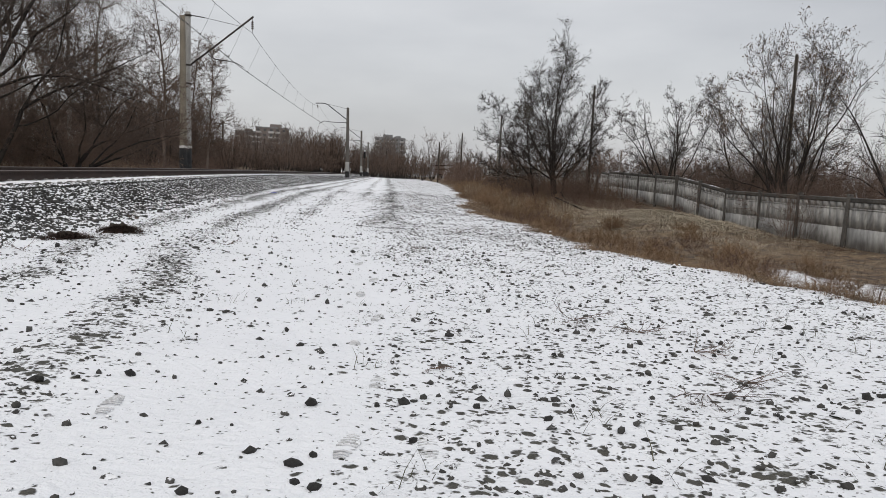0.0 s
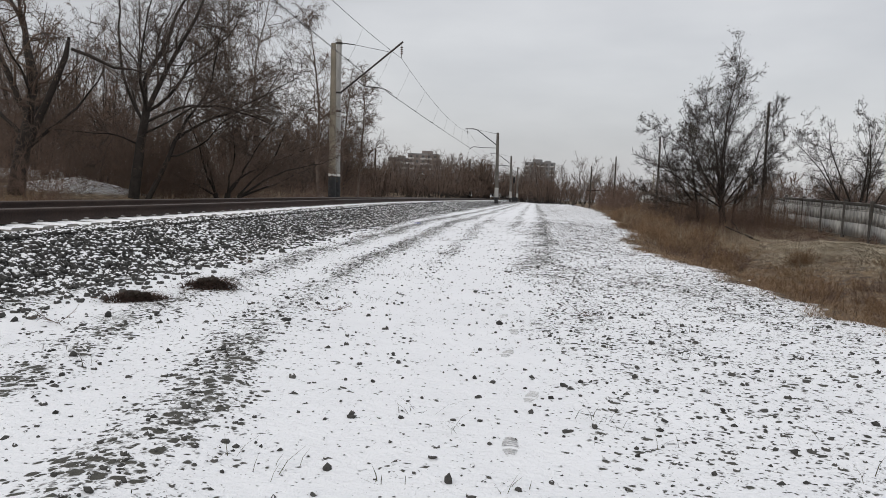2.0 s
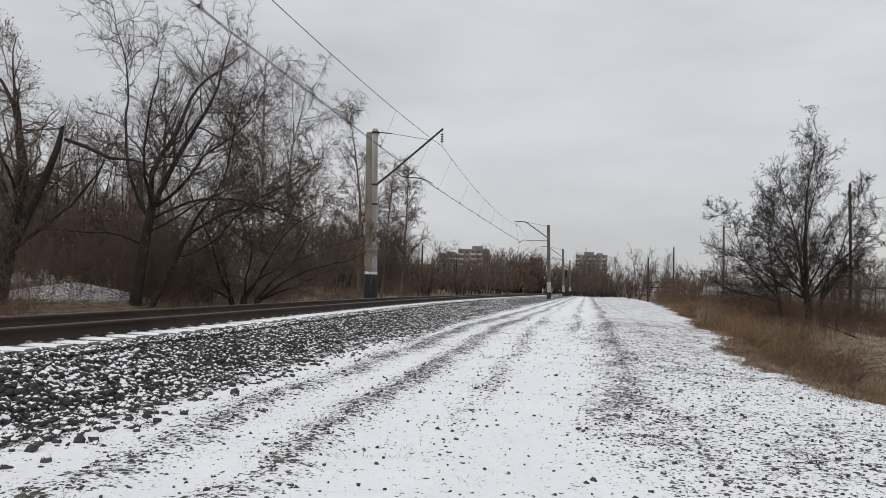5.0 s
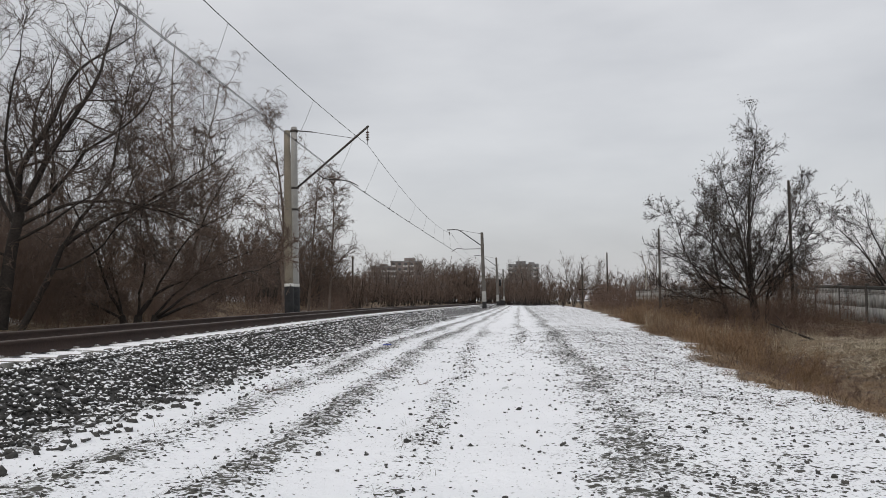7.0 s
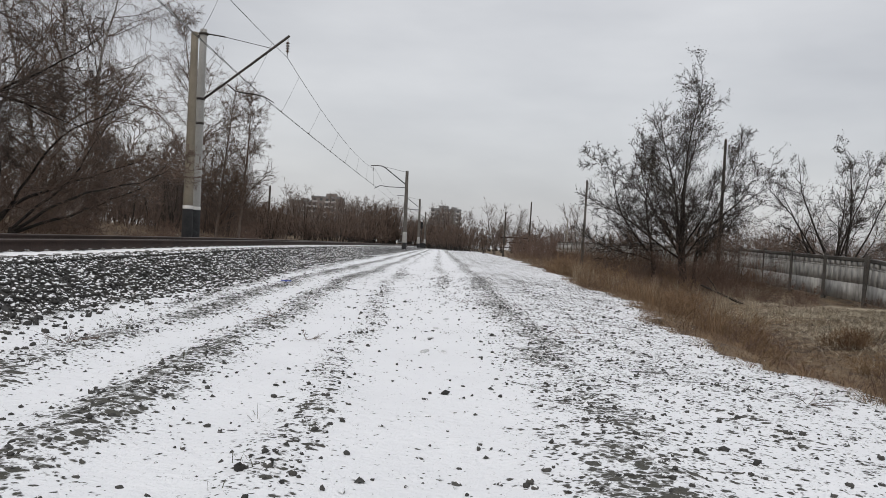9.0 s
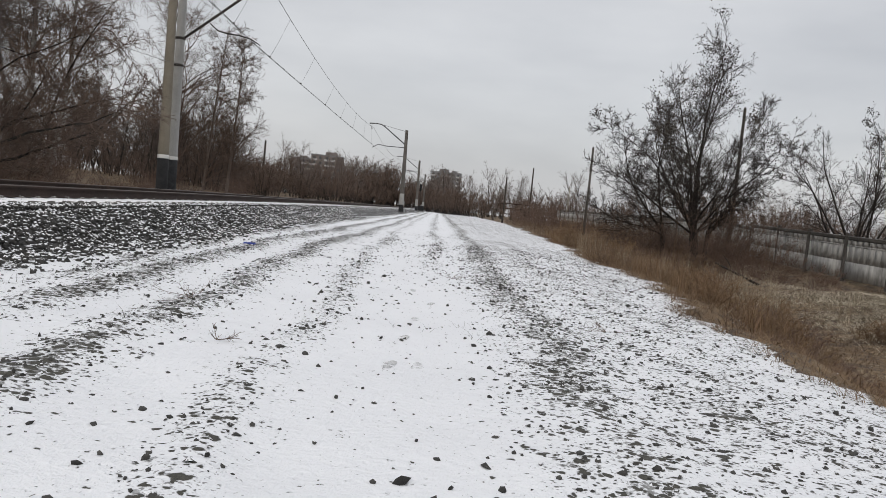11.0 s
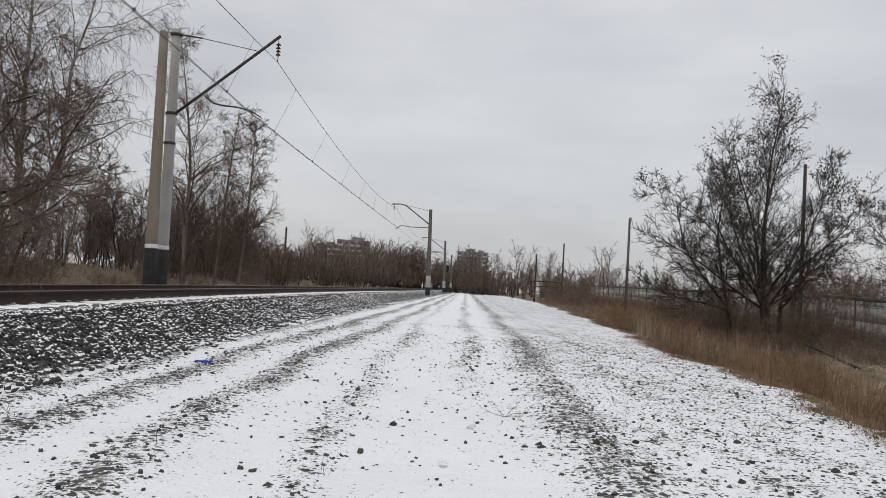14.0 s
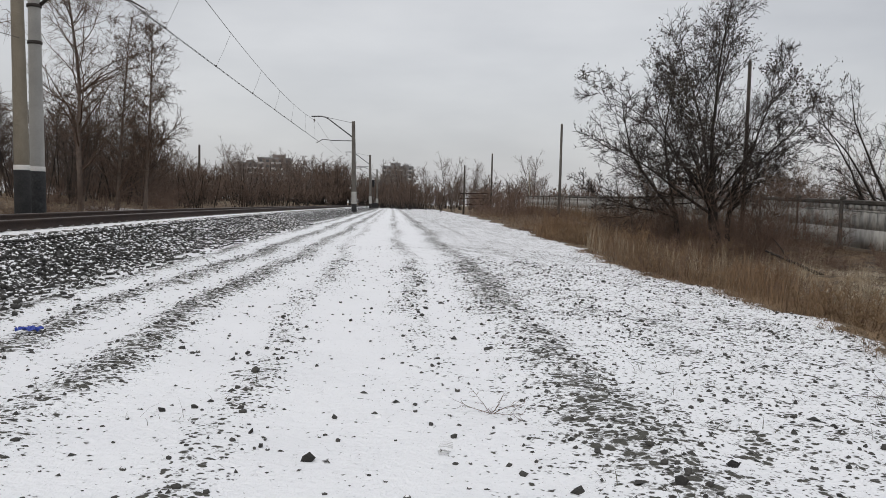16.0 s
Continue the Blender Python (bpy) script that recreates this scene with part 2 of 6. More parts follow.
M_GRASS = material("dry_tan_grass", (0.075, 0.043, 0.025), 0.95, spots=(0.32, 0.215, 0.122), fine=2.2, coarse=0.5, island=0.35, bump=0)
M_RUSSET = material("russet_dead_grass", (0.045, 0.026, 0.017), 0.95, spots=(0.16, 0.095, 0.055), fine=3, coarse=0.6, island=0.5, bump=0)
M_CLUMP = material("orange_brown_stalks", (0.11, 0.063, 0.036), 0.95, spots=(0.32, 0.205, 0.115), fine=3, coarse=0.6, island=0.6, bump=0)
M_STALK = material("brown_dead_stalks", (0.085, 0.053, 0.034), 0.95, spots=(0.24, 0.16, 0.098), fine=3, coarse=0.4, island=0.6, bump=0)
M_STRAW = material("pale_straw", (0.22, 0.175, 0.12), 0.95, spots=(0.52, 0.44, 0.32), fine=3, coarse=0.5, island=0.5, bump=0)
M_MAT = material("bleached_straw", (0.30, 0.245, 0.175), 0.95, spots=(0.60, 0.53, 0.41), fine=3, coarse=0.7, island=0.6, bump=0)
M_WEED = material("grey_green_weed", (0.045, 0.045, 0.03), 0.95, spots=(0.12, 0.115, 0.07), fine=5, coarse=1, island=0.6, bump=0)
M_SOIL = material("dark_turf", (0.014, 0.010, 0.008), 0.95, spots=(0.05, 0.036, 0.026), fine=50, coarse=8, bump=0.8)
M_ROOT = material("dark_brown_roots", (0.022, 0.012, 0.009), 0.95, spots=(0.085, 0.048, 0.034), fine=30, coarse=5, island=0.6, bump=0)
M_BLOCK = material("panel_block_wall", (0.20, 0.203, 0.21), 0.9, spots=(0.27, 0.273, 0.28), fine=2, coarse=0.12, bump=0)
M_BLOCK2 = material("brick_block_wall", (0.20, 0.175, 0.165), 0.9, spots=(0.26, 0.23, 0.22), fine=2, coarse=0.12, bump=0)
M_LOGGIA = material("pale_loggia_panel", (0.44, 0.435, 0.43), 0.8, vary=0.12, fine=2, coarse=0.2, bump=0)
M_PANE = material("window_pane", (0.07, 0.073, 0.08), 0.3, vary=0.2, bump=0)
M_BLUE = material("blue_plastic", (0.02, 0.05, 0.33), 0.4, vary=0.2, bump=0.1)


def ground_material():
    """Thin snow over grit, soil and dead grass; the shares lie on the sheet as values from 0 to 1."""
    mat = bpy.data.materials.new("snowy_ground")
    mat.use_nodes = True
    n, l = mat.node_tree.nodes, mat.node_tree.links
    bsdf = n["Principled BSDF"]
    bsdf.inputs["Roughness"].default_value = 0.9
    geo = n.new("ShaderNodeNewGeometry")
    pos = geo.outputs["Position"]

    def attr(name):
        a = n.new("ShaderNodeAttribute")
        a.attribute_name = name
        return a.outputs["Fac"]

    def noise_of(scale, detail=4, rough=0.55):
        t = n.new("ShaderNodeTexNoise")
        t.inputs["Scale"].default_value, t.inputs["Detail"].default_value, t.inputs["Roughness"].default_value = scale, detail, rough
        l.new(pos, t.inputs["Vector"])
        return t.outputs["Fac"]

    def cells(scale):
        t = n.new("ShaderNodeTexVoronoi")
        t.inputs["Scale"].default_value = scale
        l.new(warp, t.inputs["Vector"])
        sep = n.new("ShaderNodeSeparateColor")
        l.new(t.outputs["Color"], sep.inputs["Color"])
        return t.outputs["Distance"], sep.outputs["Red"]

    def math_of(op, a, b=0.0, c=0.0):
        m = n.new("ShaderNodeMath")
        m.operation = op
        for slot, v in zip(m.inputs, (a, b, c)):
            if isinstance(v, (int, float)):
                slot.default_value = v
            else:
                l.new(v, slot)
        return m.outputs[0]

    def ramp(v, lo, hi):
        r = n.new("ShaderNodeMapRange")
        r.interpolation_type = "SMOOTHSTEP"
        for key, x in (("From Min", lo), ("From Max", hi)):
            r.inputs[key].default_value = x
        l.new(v, r.inputs["Value"])
        return r.outputs["Result"]

    def mixed(f, a, b):
        m = n.new("ShaderNodeMix")
        m.data_type = "RGBA"
        for slot, v in ((m.inputs["Factor"], f), (m.inputs["A"], a), (m.inputs["B"], b)):
            if isinstance(v, tuple):
                slot.default_value = (*v, 1)
            else:
                l.new(v, slot)
        return m.outputs["Result"]

    wob = n.new("ShaderNodeTexNoise")
    wob.inputs["Scale"].default_value, wob.inputs["Detail"].default_value = 22, 2
    l.new(pos, wob.inputs["Vector"])
    wadd = n.new("ShaderNodeVectorMath")
    wadd.operation = "MULTIPLY_ADD"
    wadd.inputs[1].default_value = (0.06, 0.06, 0.0)
    l.new(wob.outputs["Color"], wadd.inputs[0]), l.new(pos, wadd.inputs[2])
    warp = wadd.outputs[0]
    snow, grit, field = attr("snow"), attr("grit"), attr("field")
    n_big, n_mid, n_fine, n_grain = noise_of(0.9, 5), noise_of(5.0, 5, 0.6), noise_of(27, 4, 0.6), noise_of(120, 2)
    d1, r1 = cells(12.5)
    d2, r2 = cells(25.0)
    d3, r3 = cells(46.0)
    # grit that shows through the snow: specks of uneven size, thickest on the ridges
    patch = math_of("MAXIMUM", math_of("MULTIPLY_ADD", math_of("SUBTRACT", n_mid, 0.5), math_of("MULTIPLY_ADD", grit, 1.3, 0.35), grit), 0.03)
    patch = math_of("MINIMUM", patch, 0.60)

    def specks(d, r, much, soft):
        size = math_of("MULTIPLY", patch, math_of("MULTIPLY_ADD", r, much * 1.3, much * 0.35))
        return ramp(math_of("SUBTRACT", size, d), -soft * 0.4, soft)

    s1 = specks(d1, r1, 0.64, 0.07)
    s2 = specks(d2, r2, 0.74, 0.10)
    s3 = specks(d3, r3, 0.62, 0.12)
    thin = ramp(math_of("ADD", math_of("MULTIPLY", n_fine, 0.9), math_of("MULTIPLY", patch, 0.55)), 0.74, 0.86)
    bare = math_of("MAXIMUM", math_of("MAXIMUM", math_of("MAXIMUM", s1, s2), math_of("MULTIPLY", s3, 0.7)), math_of("MULTIPLY", thin, 0.8))
    cover = ramp(math_of("ADD", snow, math_of("ADD", math_of("MULTIPLY", math_of("SUBTRACT", n_mid, 0.5), 0.9), math_of("MULTIPLY", math_of("SUBTRACT", n_fine, 0.5), 0.5))), 0.42, 0.58)
    white = math_of("MULTIPLY", cover, math_of("SUBTRACT", 1.0, bare))
    snowcol = mixed(n_big, (0.79, 0.803, 0.83), (0.875, 0.888, 0.912))
    gritcol = mixed(ramp(n_grain, 0.3, 0.7), mixed(n_fine, (0.014, 0.0145, 0.013), (0.10, 0.097, 0.083)), mixed(n_mid, (0.05, 0.052, 0.038), (0.12, 0.112, 0.095)))
    n_tuft = noise_of(1.9, 6, 0.68)
    grass = mixed(ramp(n_tuft, 0.36, 0.64), (0.05, 0.03, 0.019), (0.25, 0.175, 0.10))
    grass = mixed(ramp(n_mid, 0.52, 0.72), grass, (0.36, 0.28, 0.175))
    grass = mixed(ramp(n_fine, 0.48, 0.62), grass, (0.04, 0.027, 0.018))
    soil = mixed(field, gritcol, grass)
    l.new(mixed(white, soil, snowcol), bsdf.inputs["Base Color"])
    height = math_of("ADD", math_of("ADD", math_of("MULTIPLY", n_fine, 0.5), math_of("MULTIPLY", n_grain, 0.15)), math_of("ADD", math_of("MULTIPLY", n_mid, 0.9), math_of("MULTIPLY", math_of("MAXIMUM", s1, s2), math_of("MULTIPLY", n_fine, 0.9))))
    b = n.new("ShaderNodeBump")
    b.inputs["Strength"].default_value, b.inputs["Distance"].default_value = 0.8, 0.035
    l.new(height, b.inputs["Height"])
    l.new(b.outputs["Normal"], bsdf.inputs["Normal"])
    return mat


M_GROUND = ground_material()

# ---- the lie of the land ----
RAIL_Y = np.array([-400, -60, -20, 0, 10, 20, 30, 45, 70, 96, 146, 200, 300, 500, 900.0])
RAIL_X = np.array([-6.0, -6.0, -6.3, -6.8, -7.15, -7.65, -8.1, -8.45, -8.3, -7.75, -7.4, -7.0, -6.4, -5.5, -4.0])
RAIL_Z = np.array([0.62, 0.62, 0.62, 0.64, 0.66, 0.70, 0.735, 0.78, 0.80, 0.80, 0.80, 0.80, 0.8, 0.8, 0.8])
_fine_y = np.arange(-400, 900, 1.0)


def _soft(values, width):
    k = np.exp(-0.5 * (np.arange(-3 * width, 3 * width + 1) / width) ** 2)
    pad = np.pad(values, 3 * width, mode="edge")
    return np.convolve(pad, k / k.sum(), mode="valid")


_track_x, _track_z = _soft(np.interp(_fine_y, RAIL_Y, RAIL_X), 6), _soft(np.interp(_fine_y, RAIL_Y, RAIL_Z), 6)
_edge_x = _soft(np.interp(_fine_y, [-400, 0, 6, 9, 12, 20, 28, 34, 44, 58, 90, 130, 900], [7, 6.0, 4.9, 3.6, 3.1, 2.55, 3.3, 3.95, 4.4, 5.5, 7.2, 9.0, 20]), 2)
_low_z = _soft(np.interp(_fine_y, [-400, 28, 36, 43, 50, 60, 96, 130, 900], [-1.15, -1.1, -1.0, -0.6, -0.35, 0.0, 0.35, 0.5, 0.6]), 3)


def track_x(y):
    return np.interp(y, _fine_y, _track_x)


def track_z(y):
    """Top of the rails."""
    return np.interp(y, _fine_y, _track_z)


def edge_x(y):
    """Where the snowy road ends and the grass bank begins."""
    return np.interp(y, _fine_y, _edge_x) + 0.13 * np.sin(y * 1.7) + 0.09 * np.sin(y * 3.9 + 1) + 0.20 * np.sin(y * 0.43 + 0.7) + 0.05 * np.sin(y * 8.3 + 2 * np.sin(y * 2.1)) + 0.04 * np.sin(y * 13.7)


def low_z(y):
    return np.interp(y, _fine_y, _low_z)


def step(a, b, v):
    t = np.clip((v - a) / (b - a), 0, 1)
    return t * t * (3 - 2 * t)


def bumps(x, y, scale, seed):
    """Cheap smooth unevenness from -1 to 1."""
    r = np.random.RandomState(seed)
    out = 0
    for i in range(7):
        a, f, p = r.uniform(0, 6.28), scale * r.uniform(0.6, 1.7), r.uniform(0, 6.28)
        out = out + np.sin((x * np.cos(a) + y * np.sin(a)) * f + p)
    return out / 4.5


def ruts(x, y):
    """Wheel ruts of the road: how near a point is to the gritty ridges between them, from 0 to 1."""
    w = 0.09 * np.sin(y * 0.37) + 0.05 * np.sin(y * 1.1 + 2)
    lines = (
        (np.interp(y, [0, 4.4, 7.6, 11, 16, 20, 25, 31, 36, 45, 60], [-1.2, -1.55, -2.0, -2.3, -2.55, -2.75, -2.88, -3.0, -3.1, -2.95, -2.9]), 0.18, 0.36 + 0.16 * step(10, 18, y)),
        (np.interp(y, [0, 5.8, 10, 14, 20, 25, 31, 36, 48, 62], [-2.6, -2.8, -3.15, -3.5, -3.72, -3.85, -4.0, -4.0, -3.9, -3.9]), 0.20, 0.30 + 0.20 * step(8, 18, y)),
        (np.interp(y, [18, 24, 27, 31, 37, 60], [-4.2, -4.35, -4.6, -4.75, -4.88, -4.9]), 0.15, 0.46 * step(18, 25, y)),
        (np.interp(y, [8, 13, 18, 23, 28, 33, 41, 60], [-1.1, -1.32, -1.6, -1.75, -1.86, -1.97, -2.2, -2.2]), 0.13, 0.30 * step(9, 17, y)),
        (np.interp(y, [10, 16, 20, 25, 35, 55], [0.2, 0.2, 0.2, 0.33, 0.45, 0.6]), 0.30, 0.46 * step(9, 17, y)),
        (np.interp(y, [20, 26, 40, 52], [-0.6, -0.62, -0.66, -0.8]), 0.16, 0.36 * step(25, 32, y)),
        (np.interp(y, [20, 42, 68], [1.35, 1.8, 1.9]), 0.35, 0.30 * step(14, 22, y)),
    )
    out = 0
    for at, width, much in lines:
        out = np.maximum(out, much * np.exp(-0.5 * ((x - at - w) / width) ** 2))
    return out


def gritty(x, y):
    """How much grit shows through the snow: sparse on the lanes, thick on the ridges, even towards the bank."""
    ragged = 0.24 * bumps(x * 1.6, y * 0.35, 1.9, 71) + 0.24 * bumps(x * 1.3, y * 0.6, 6.0, 72)
    right = (0.17 + 0.10 * step(5, 14, y)) * step(-0.12, 0.35, x + 0.1 * np.sin(y * 0.9) + 0.06 * np.sin(y * 2.3))
    toe = 0.55 * step(3.15, 2.7, x - track_x(y))
    near = 0.05 * step(18, 12, y)
    g = np.maximum(ruts(x, y) * (1.08 + 0.9 * ragged), np.maximum(right * (1 + 0.9 * ragged), toe))
    return np.clip(0.065 + near + 0.10 * ragged + g, 0.015, 1)


def ground_z(x, y):
    x, y = np.asarray(x, float), np.asarray(y, float)
    tx, ex, lz = track_x(y), edge_x(y), low_z(y)
    road = 0.035 * bumps(x, y, 0.7, 3) + 0.09 * ruts(x, y) + 0.016 * bumps(x, y, 5, 5) + 0.010 * bumps(x, y, 13, 6)
    # right of the road: a bank down to rough grass, level with the foot of the fence
    far = np.clip(x - ex, 0, None)
    bank = lz - 0.15 * np.exp(-((far - 4) / 3) ** 2) + 0.10 * bumps(x, y, 0.9, 11) + 0.09 * bumps(x, y, 2.6, 12)
    bank = bank + 0.65 * np.exp(-((x - 14.2) / 3.0) ** 2 - ((y - 36.5) / 5.0) ** 2)
    right = step(0.0, 2.6 + 0.5 * np.sin(y * 0.31), far)
    z = road * (1 - right) + bank * right
    # left of the track: ground that climbs a little into the wood
    off = tx - 2.6 - x
    wood = 0.25 + 0.9 * step(4, 24, off) + 0.10 * bumps(x, y, 0.5, 21) + 0.6 * np.exp(-((x + 26) / 5) ** 2 - ((y - 42) / 6) ** 2) + 0.75 * np.exp(-((x + 18.3) / 2.4) ** 2 - ((y - 31.0) / 2.6) ** 2)
    left = step(-1.2, 1.2, off)
    return z * (1 - left) + wood * left


def steps_of(*spans):
    out = []
    for a, b, d in spans:
        out += list(np.arange(a, b, d))
    return np.array(out + [spans[-1][1]])


gx = steps_of((-900, -300, 100), (-300, -100, 25), (-100, -40, 5), (-40, -12, 1.2), (-12, -5.5, 0.5), (-5.5, 6.0, 0.12), (6.0, 20, 0.5), (20, 60, 2.5), (60, 300, 24), (300, 900, 100))
gy = steps_of((-300, -40, 26), (-40, -2, 2), (-2, 36, 0.17), (36, 46, 0.25), (46, 80, 0.6), (80, 200, 3), (200, 600, 20), (600, 2400, 150))
GX, GY = np.meshgrid(gx, gy)
GZ = ground_z(GX, GY)
_ex = edge_x(GY)
_tx = track_x(GY)
on_road = (1 - step(-0.1, 0.25, GX - _ex)) * step(-3.0, -2.2, GX - _tx) * (1 - step(215, 300, GY))
snow_v = on_road * 1.0
low_snow = 0.62 * np.exp(-((GX - 8.6) / 2.4) ** 2 - ((GY - 13.5) / 3.6) ** 2) + 0.55 * np.exp(-((GX - 10.4) / 2.6) ** 2 - ((GY - 16.9) / 3.2) ** 2) + 0.46 * np.exp(-((GX - 14.6) / 3.0) ** 2 - ((GY - 37.0) / 4.5) ** 2)
wood_snow = 0.62 * np.exp(-((GX + 26) / 5) ** 2 - ((GY - 40) / 7) ** 2) + 0.55 * np.exp(-((GX + 17) / 6) ** 2 - ((GY - 74) / 12) ** 2) + 1.1 * np.exp(-((GX + 18.0) / 2.6) ** 2 - ((GY - 30.6) / 2.8) ** 2)
snow_v = np.maximum(snow_v, (1 - on_road) * np.clip(0.06 + low_snow + wood_snow + 0.1 * bumps(GX, GY, 0.4, 31), 0, 1))
grit_v = np.clip(0.05 + 0.88 * gritty(GX, GY) + 0.06 * step(34, 80, GY), 0, 1)
field_v = np.maximum(step(-0.3, 0.3, GX - _ex), step(-2.2, -3.0, GX - _tx))
nx, ny = len(gx), len(gy)
i0 = (np.arange(ny - 1)[:, None] * nx + np.arange(nx - 1)[None]).ravel()
ground_quads = np.stack([i0, i0 + 1, i0 + nx + 1, i0 + nx], -1)
ground = piece("ground", mesh_from("ground", np.stack([GX, GY, GZ], -1).reshape(-1, 3), [ground_quads], {"snow": snow_v.ravel(), "grit": grit_v.ravel(), "field": field_v.ravel()}, smooth=True), M_GROUND)
tagged(ground, "thin snow over a gritty dirt road and dead grass", "ground", kind="structure")

# ---- railway ----
BED = np.array([(-3.6, -0.55), (-2.4, -0.35), (-1.55, -0.28), (-1.3, -0.25), (1.25, -0.24), (1.4, -0.25), (1.65, -0.27), (1.85, -0.32), (2.08, -0.48), (2.32, -0.64), (2.62, -0.80)])


def sweep(profile, ys, dx=0.0, dz=0.0, closed=False):
    """Sweeps an (across, up) profile along the track."""
    prof = np.array(profile, float)
    xs, zs = track_x(ys), track_z(ys)
    v = np.stack([xs[:, None] + dx + prof[None, :, 0], np.repeat(ys[:, None], len(prof), 1), zs[:, None] + dz + prof[None, :, 1]], -1)
    k = len(prof)
    m = k if closed else k - 1
    i = np.arange(m)
    j = (i + 1) % k
    base = np.arange(len(ys) - 1)[:, None] * k
    quads = np.stack([base + i, base + j, base + k + j, base + k + i], -1).reshape(-1, 4)
    return v.reshape(-1, 3), [quads]


track_ys = steps_of((-60, 120, 1.0), (120, 420, 6))
M_BED = material("snowy_ballast", (0.022, 0.022, 0.021), 0.9, spots=(0.10, 0.096, 0.09), fine=22, coarse=4, bump=0.8, snow=0.16, patch=1.6)
bed = piece("ballast_bed", mesh_from("ballast_bed", *sweep(BED, track_ys), smooth=True), M_BED)
tagged(bed, "dark crushed stone railway ballast dusted with snow", "ballast", kind="structure")

track = thing("railway_track", (0, 0, 0), "single railway track with rusty rails on concrete sleepers", "railway track")
RAIL = [(-0.075, -0.18), (0.075, -0.18), (0.075, -0.168), (0.012, -0.15), (0.009, -0.055), (0.036, -0.042), (0.037, -0.008), (0.03, 0.0), (-0.03, 0.0), (-0.037, -0.008), (-0.036, -0.042), (-0.009, -0.055), (-0.012, -0.15), (-0.075, -0.168)]
for dx in (-0.80, 0.80):
    rail = piece("rail", mesh_from("rail", *sweep(RAIL, track_ys, dx, 0, True)), M_RAIL, track, "rusty brown steel rail")
    piece("running_surface", mesh_from("running_surface", *sweep([(-0.0385, -0.013), (-0.0378, -0.006), (-0.030, 0.002), (0.030, 0.002), (0.0378, -0.006), (0.0385, -0.013)], track_ys, dx)), M_RAILTOP, rail, "worn shiny rail head")


def sleeper_mesh():
    bm = bmesh.new()
    prof = [(-1.35, 0.0), (-1.3, -0.0), (-0.55, -0.0), (-0.35, -0.03), (0.35, -0.03), (0.55, 0.0), (1.35, 0.0)]
    rows = []
    for x, z in prof:
        rows.append([bm.verts.new(c) for c in ((x, -0.15, -0.2), (x, -0.125, z - 0.02), (x, -0.10, z), (x, 0.10, z), (x, 0.125, z - 0.02), (x, 0.15, -0.2))])
    for a, b in zip(rows, rows[1:]):
        for i in range(5):
            bm.faces.new((a[i], a[i + 1], b[i + 1], b[i]))
    bm.faces.new(rows[0]), bm.faces.new(rows[-1][::-1])
    for dx in (-0.80, 0.80):
        for s in (-0.12, 0.12):
            box_bm((0.05, 0.06, 0.03), (dx + s * 0.85, 0, 0.012), 0.0, bm)
    bmesh.ops.recalc_face_normals(bm, faces=bm.faces)
    me = bpy.data.meshes.new("sleeper")
    bm.to_mesh(me)
    bm.free()
    me.materials.append(M_SLEEPER)
    return me


SLEEPER = sleeper_mesh()
rng = np.random.RandomState(4)
for i in range(230):
    y = 1.0 + i * 0.545
    ob = new("sleeper", SLEEPER)
    ob.parent = track
    ob.matrix_basis = pose(track_x(y) + rng.uniform(-0.02, 0.02), y, track_z(y) - 0.182 + rng.uniform(-0.006, 0.006), 0, 0, rng.uniform(-1, 1))

# ---- stones: shapes shared by all ----
ICO = np.array([(0, 0, -1), (0.72, -0.53, -0.45), (-0.28, -0.85, -0.45), (-0.89, 0, -0.45), (-0.28, 0.85, -0.45), (0.72, 0.53, -0.45), (0.28, -0.85, 0.45), (-0.72, -0.53, 0.45), (-0.72, 0.53, 0.45), (0.28, 0.85, 0.45), (0.89, 0, 0.45), (0, 0, 1)])
ICO_F = np.array([(0, 2, 1), (1, 10, 5), (0, 3, 2), (0, 4, 3), (0, 5, 4), (1, 6, 10), (2, 7, 6), (3, 8, 7), (4, 9, 8), (5, 10, 9), (1, 2, 6), (2, 3, 7), (3, 4, 8), (4, 5, 9), (0, 1, 5), (6, 7, 11), (7, 8, 11), (8, 9, 11), (9, 10, 11), (10, 6, 11)])
DOME = np.array([(1, 0, -0.15), (0.3, 0.95, -0.15), (-0.8, 0.6, -0.15), (-0.8, -0.6, -0.15), (0.3, -0.95, -0.15), (0.15, 0.1, 0.75)])
DOME_F = np.array([(0, 1, 5), (1, 2, 5), (2, 3, 5), (3, 4, 5), (4, 0, 5)])
OCT = np.array([(1, 0, 0), (0.3, 0.95, 0), (-0.8, 0.6, 0), (-0.8, -0.6, 0), (0.3, -0.95, 0), (0.1, 0.1, 0.8), (0, 0, -0.6)], float)
OCT_F = np.array([(0, 1, 5), (1, 2, 5), (2, 3, 5), (3, 4, 5), (4, 0, 5), (1, 0, 6), (2, 1, 6), (3, 2, 6), (4, 3, 6), (0, 4, 6)])


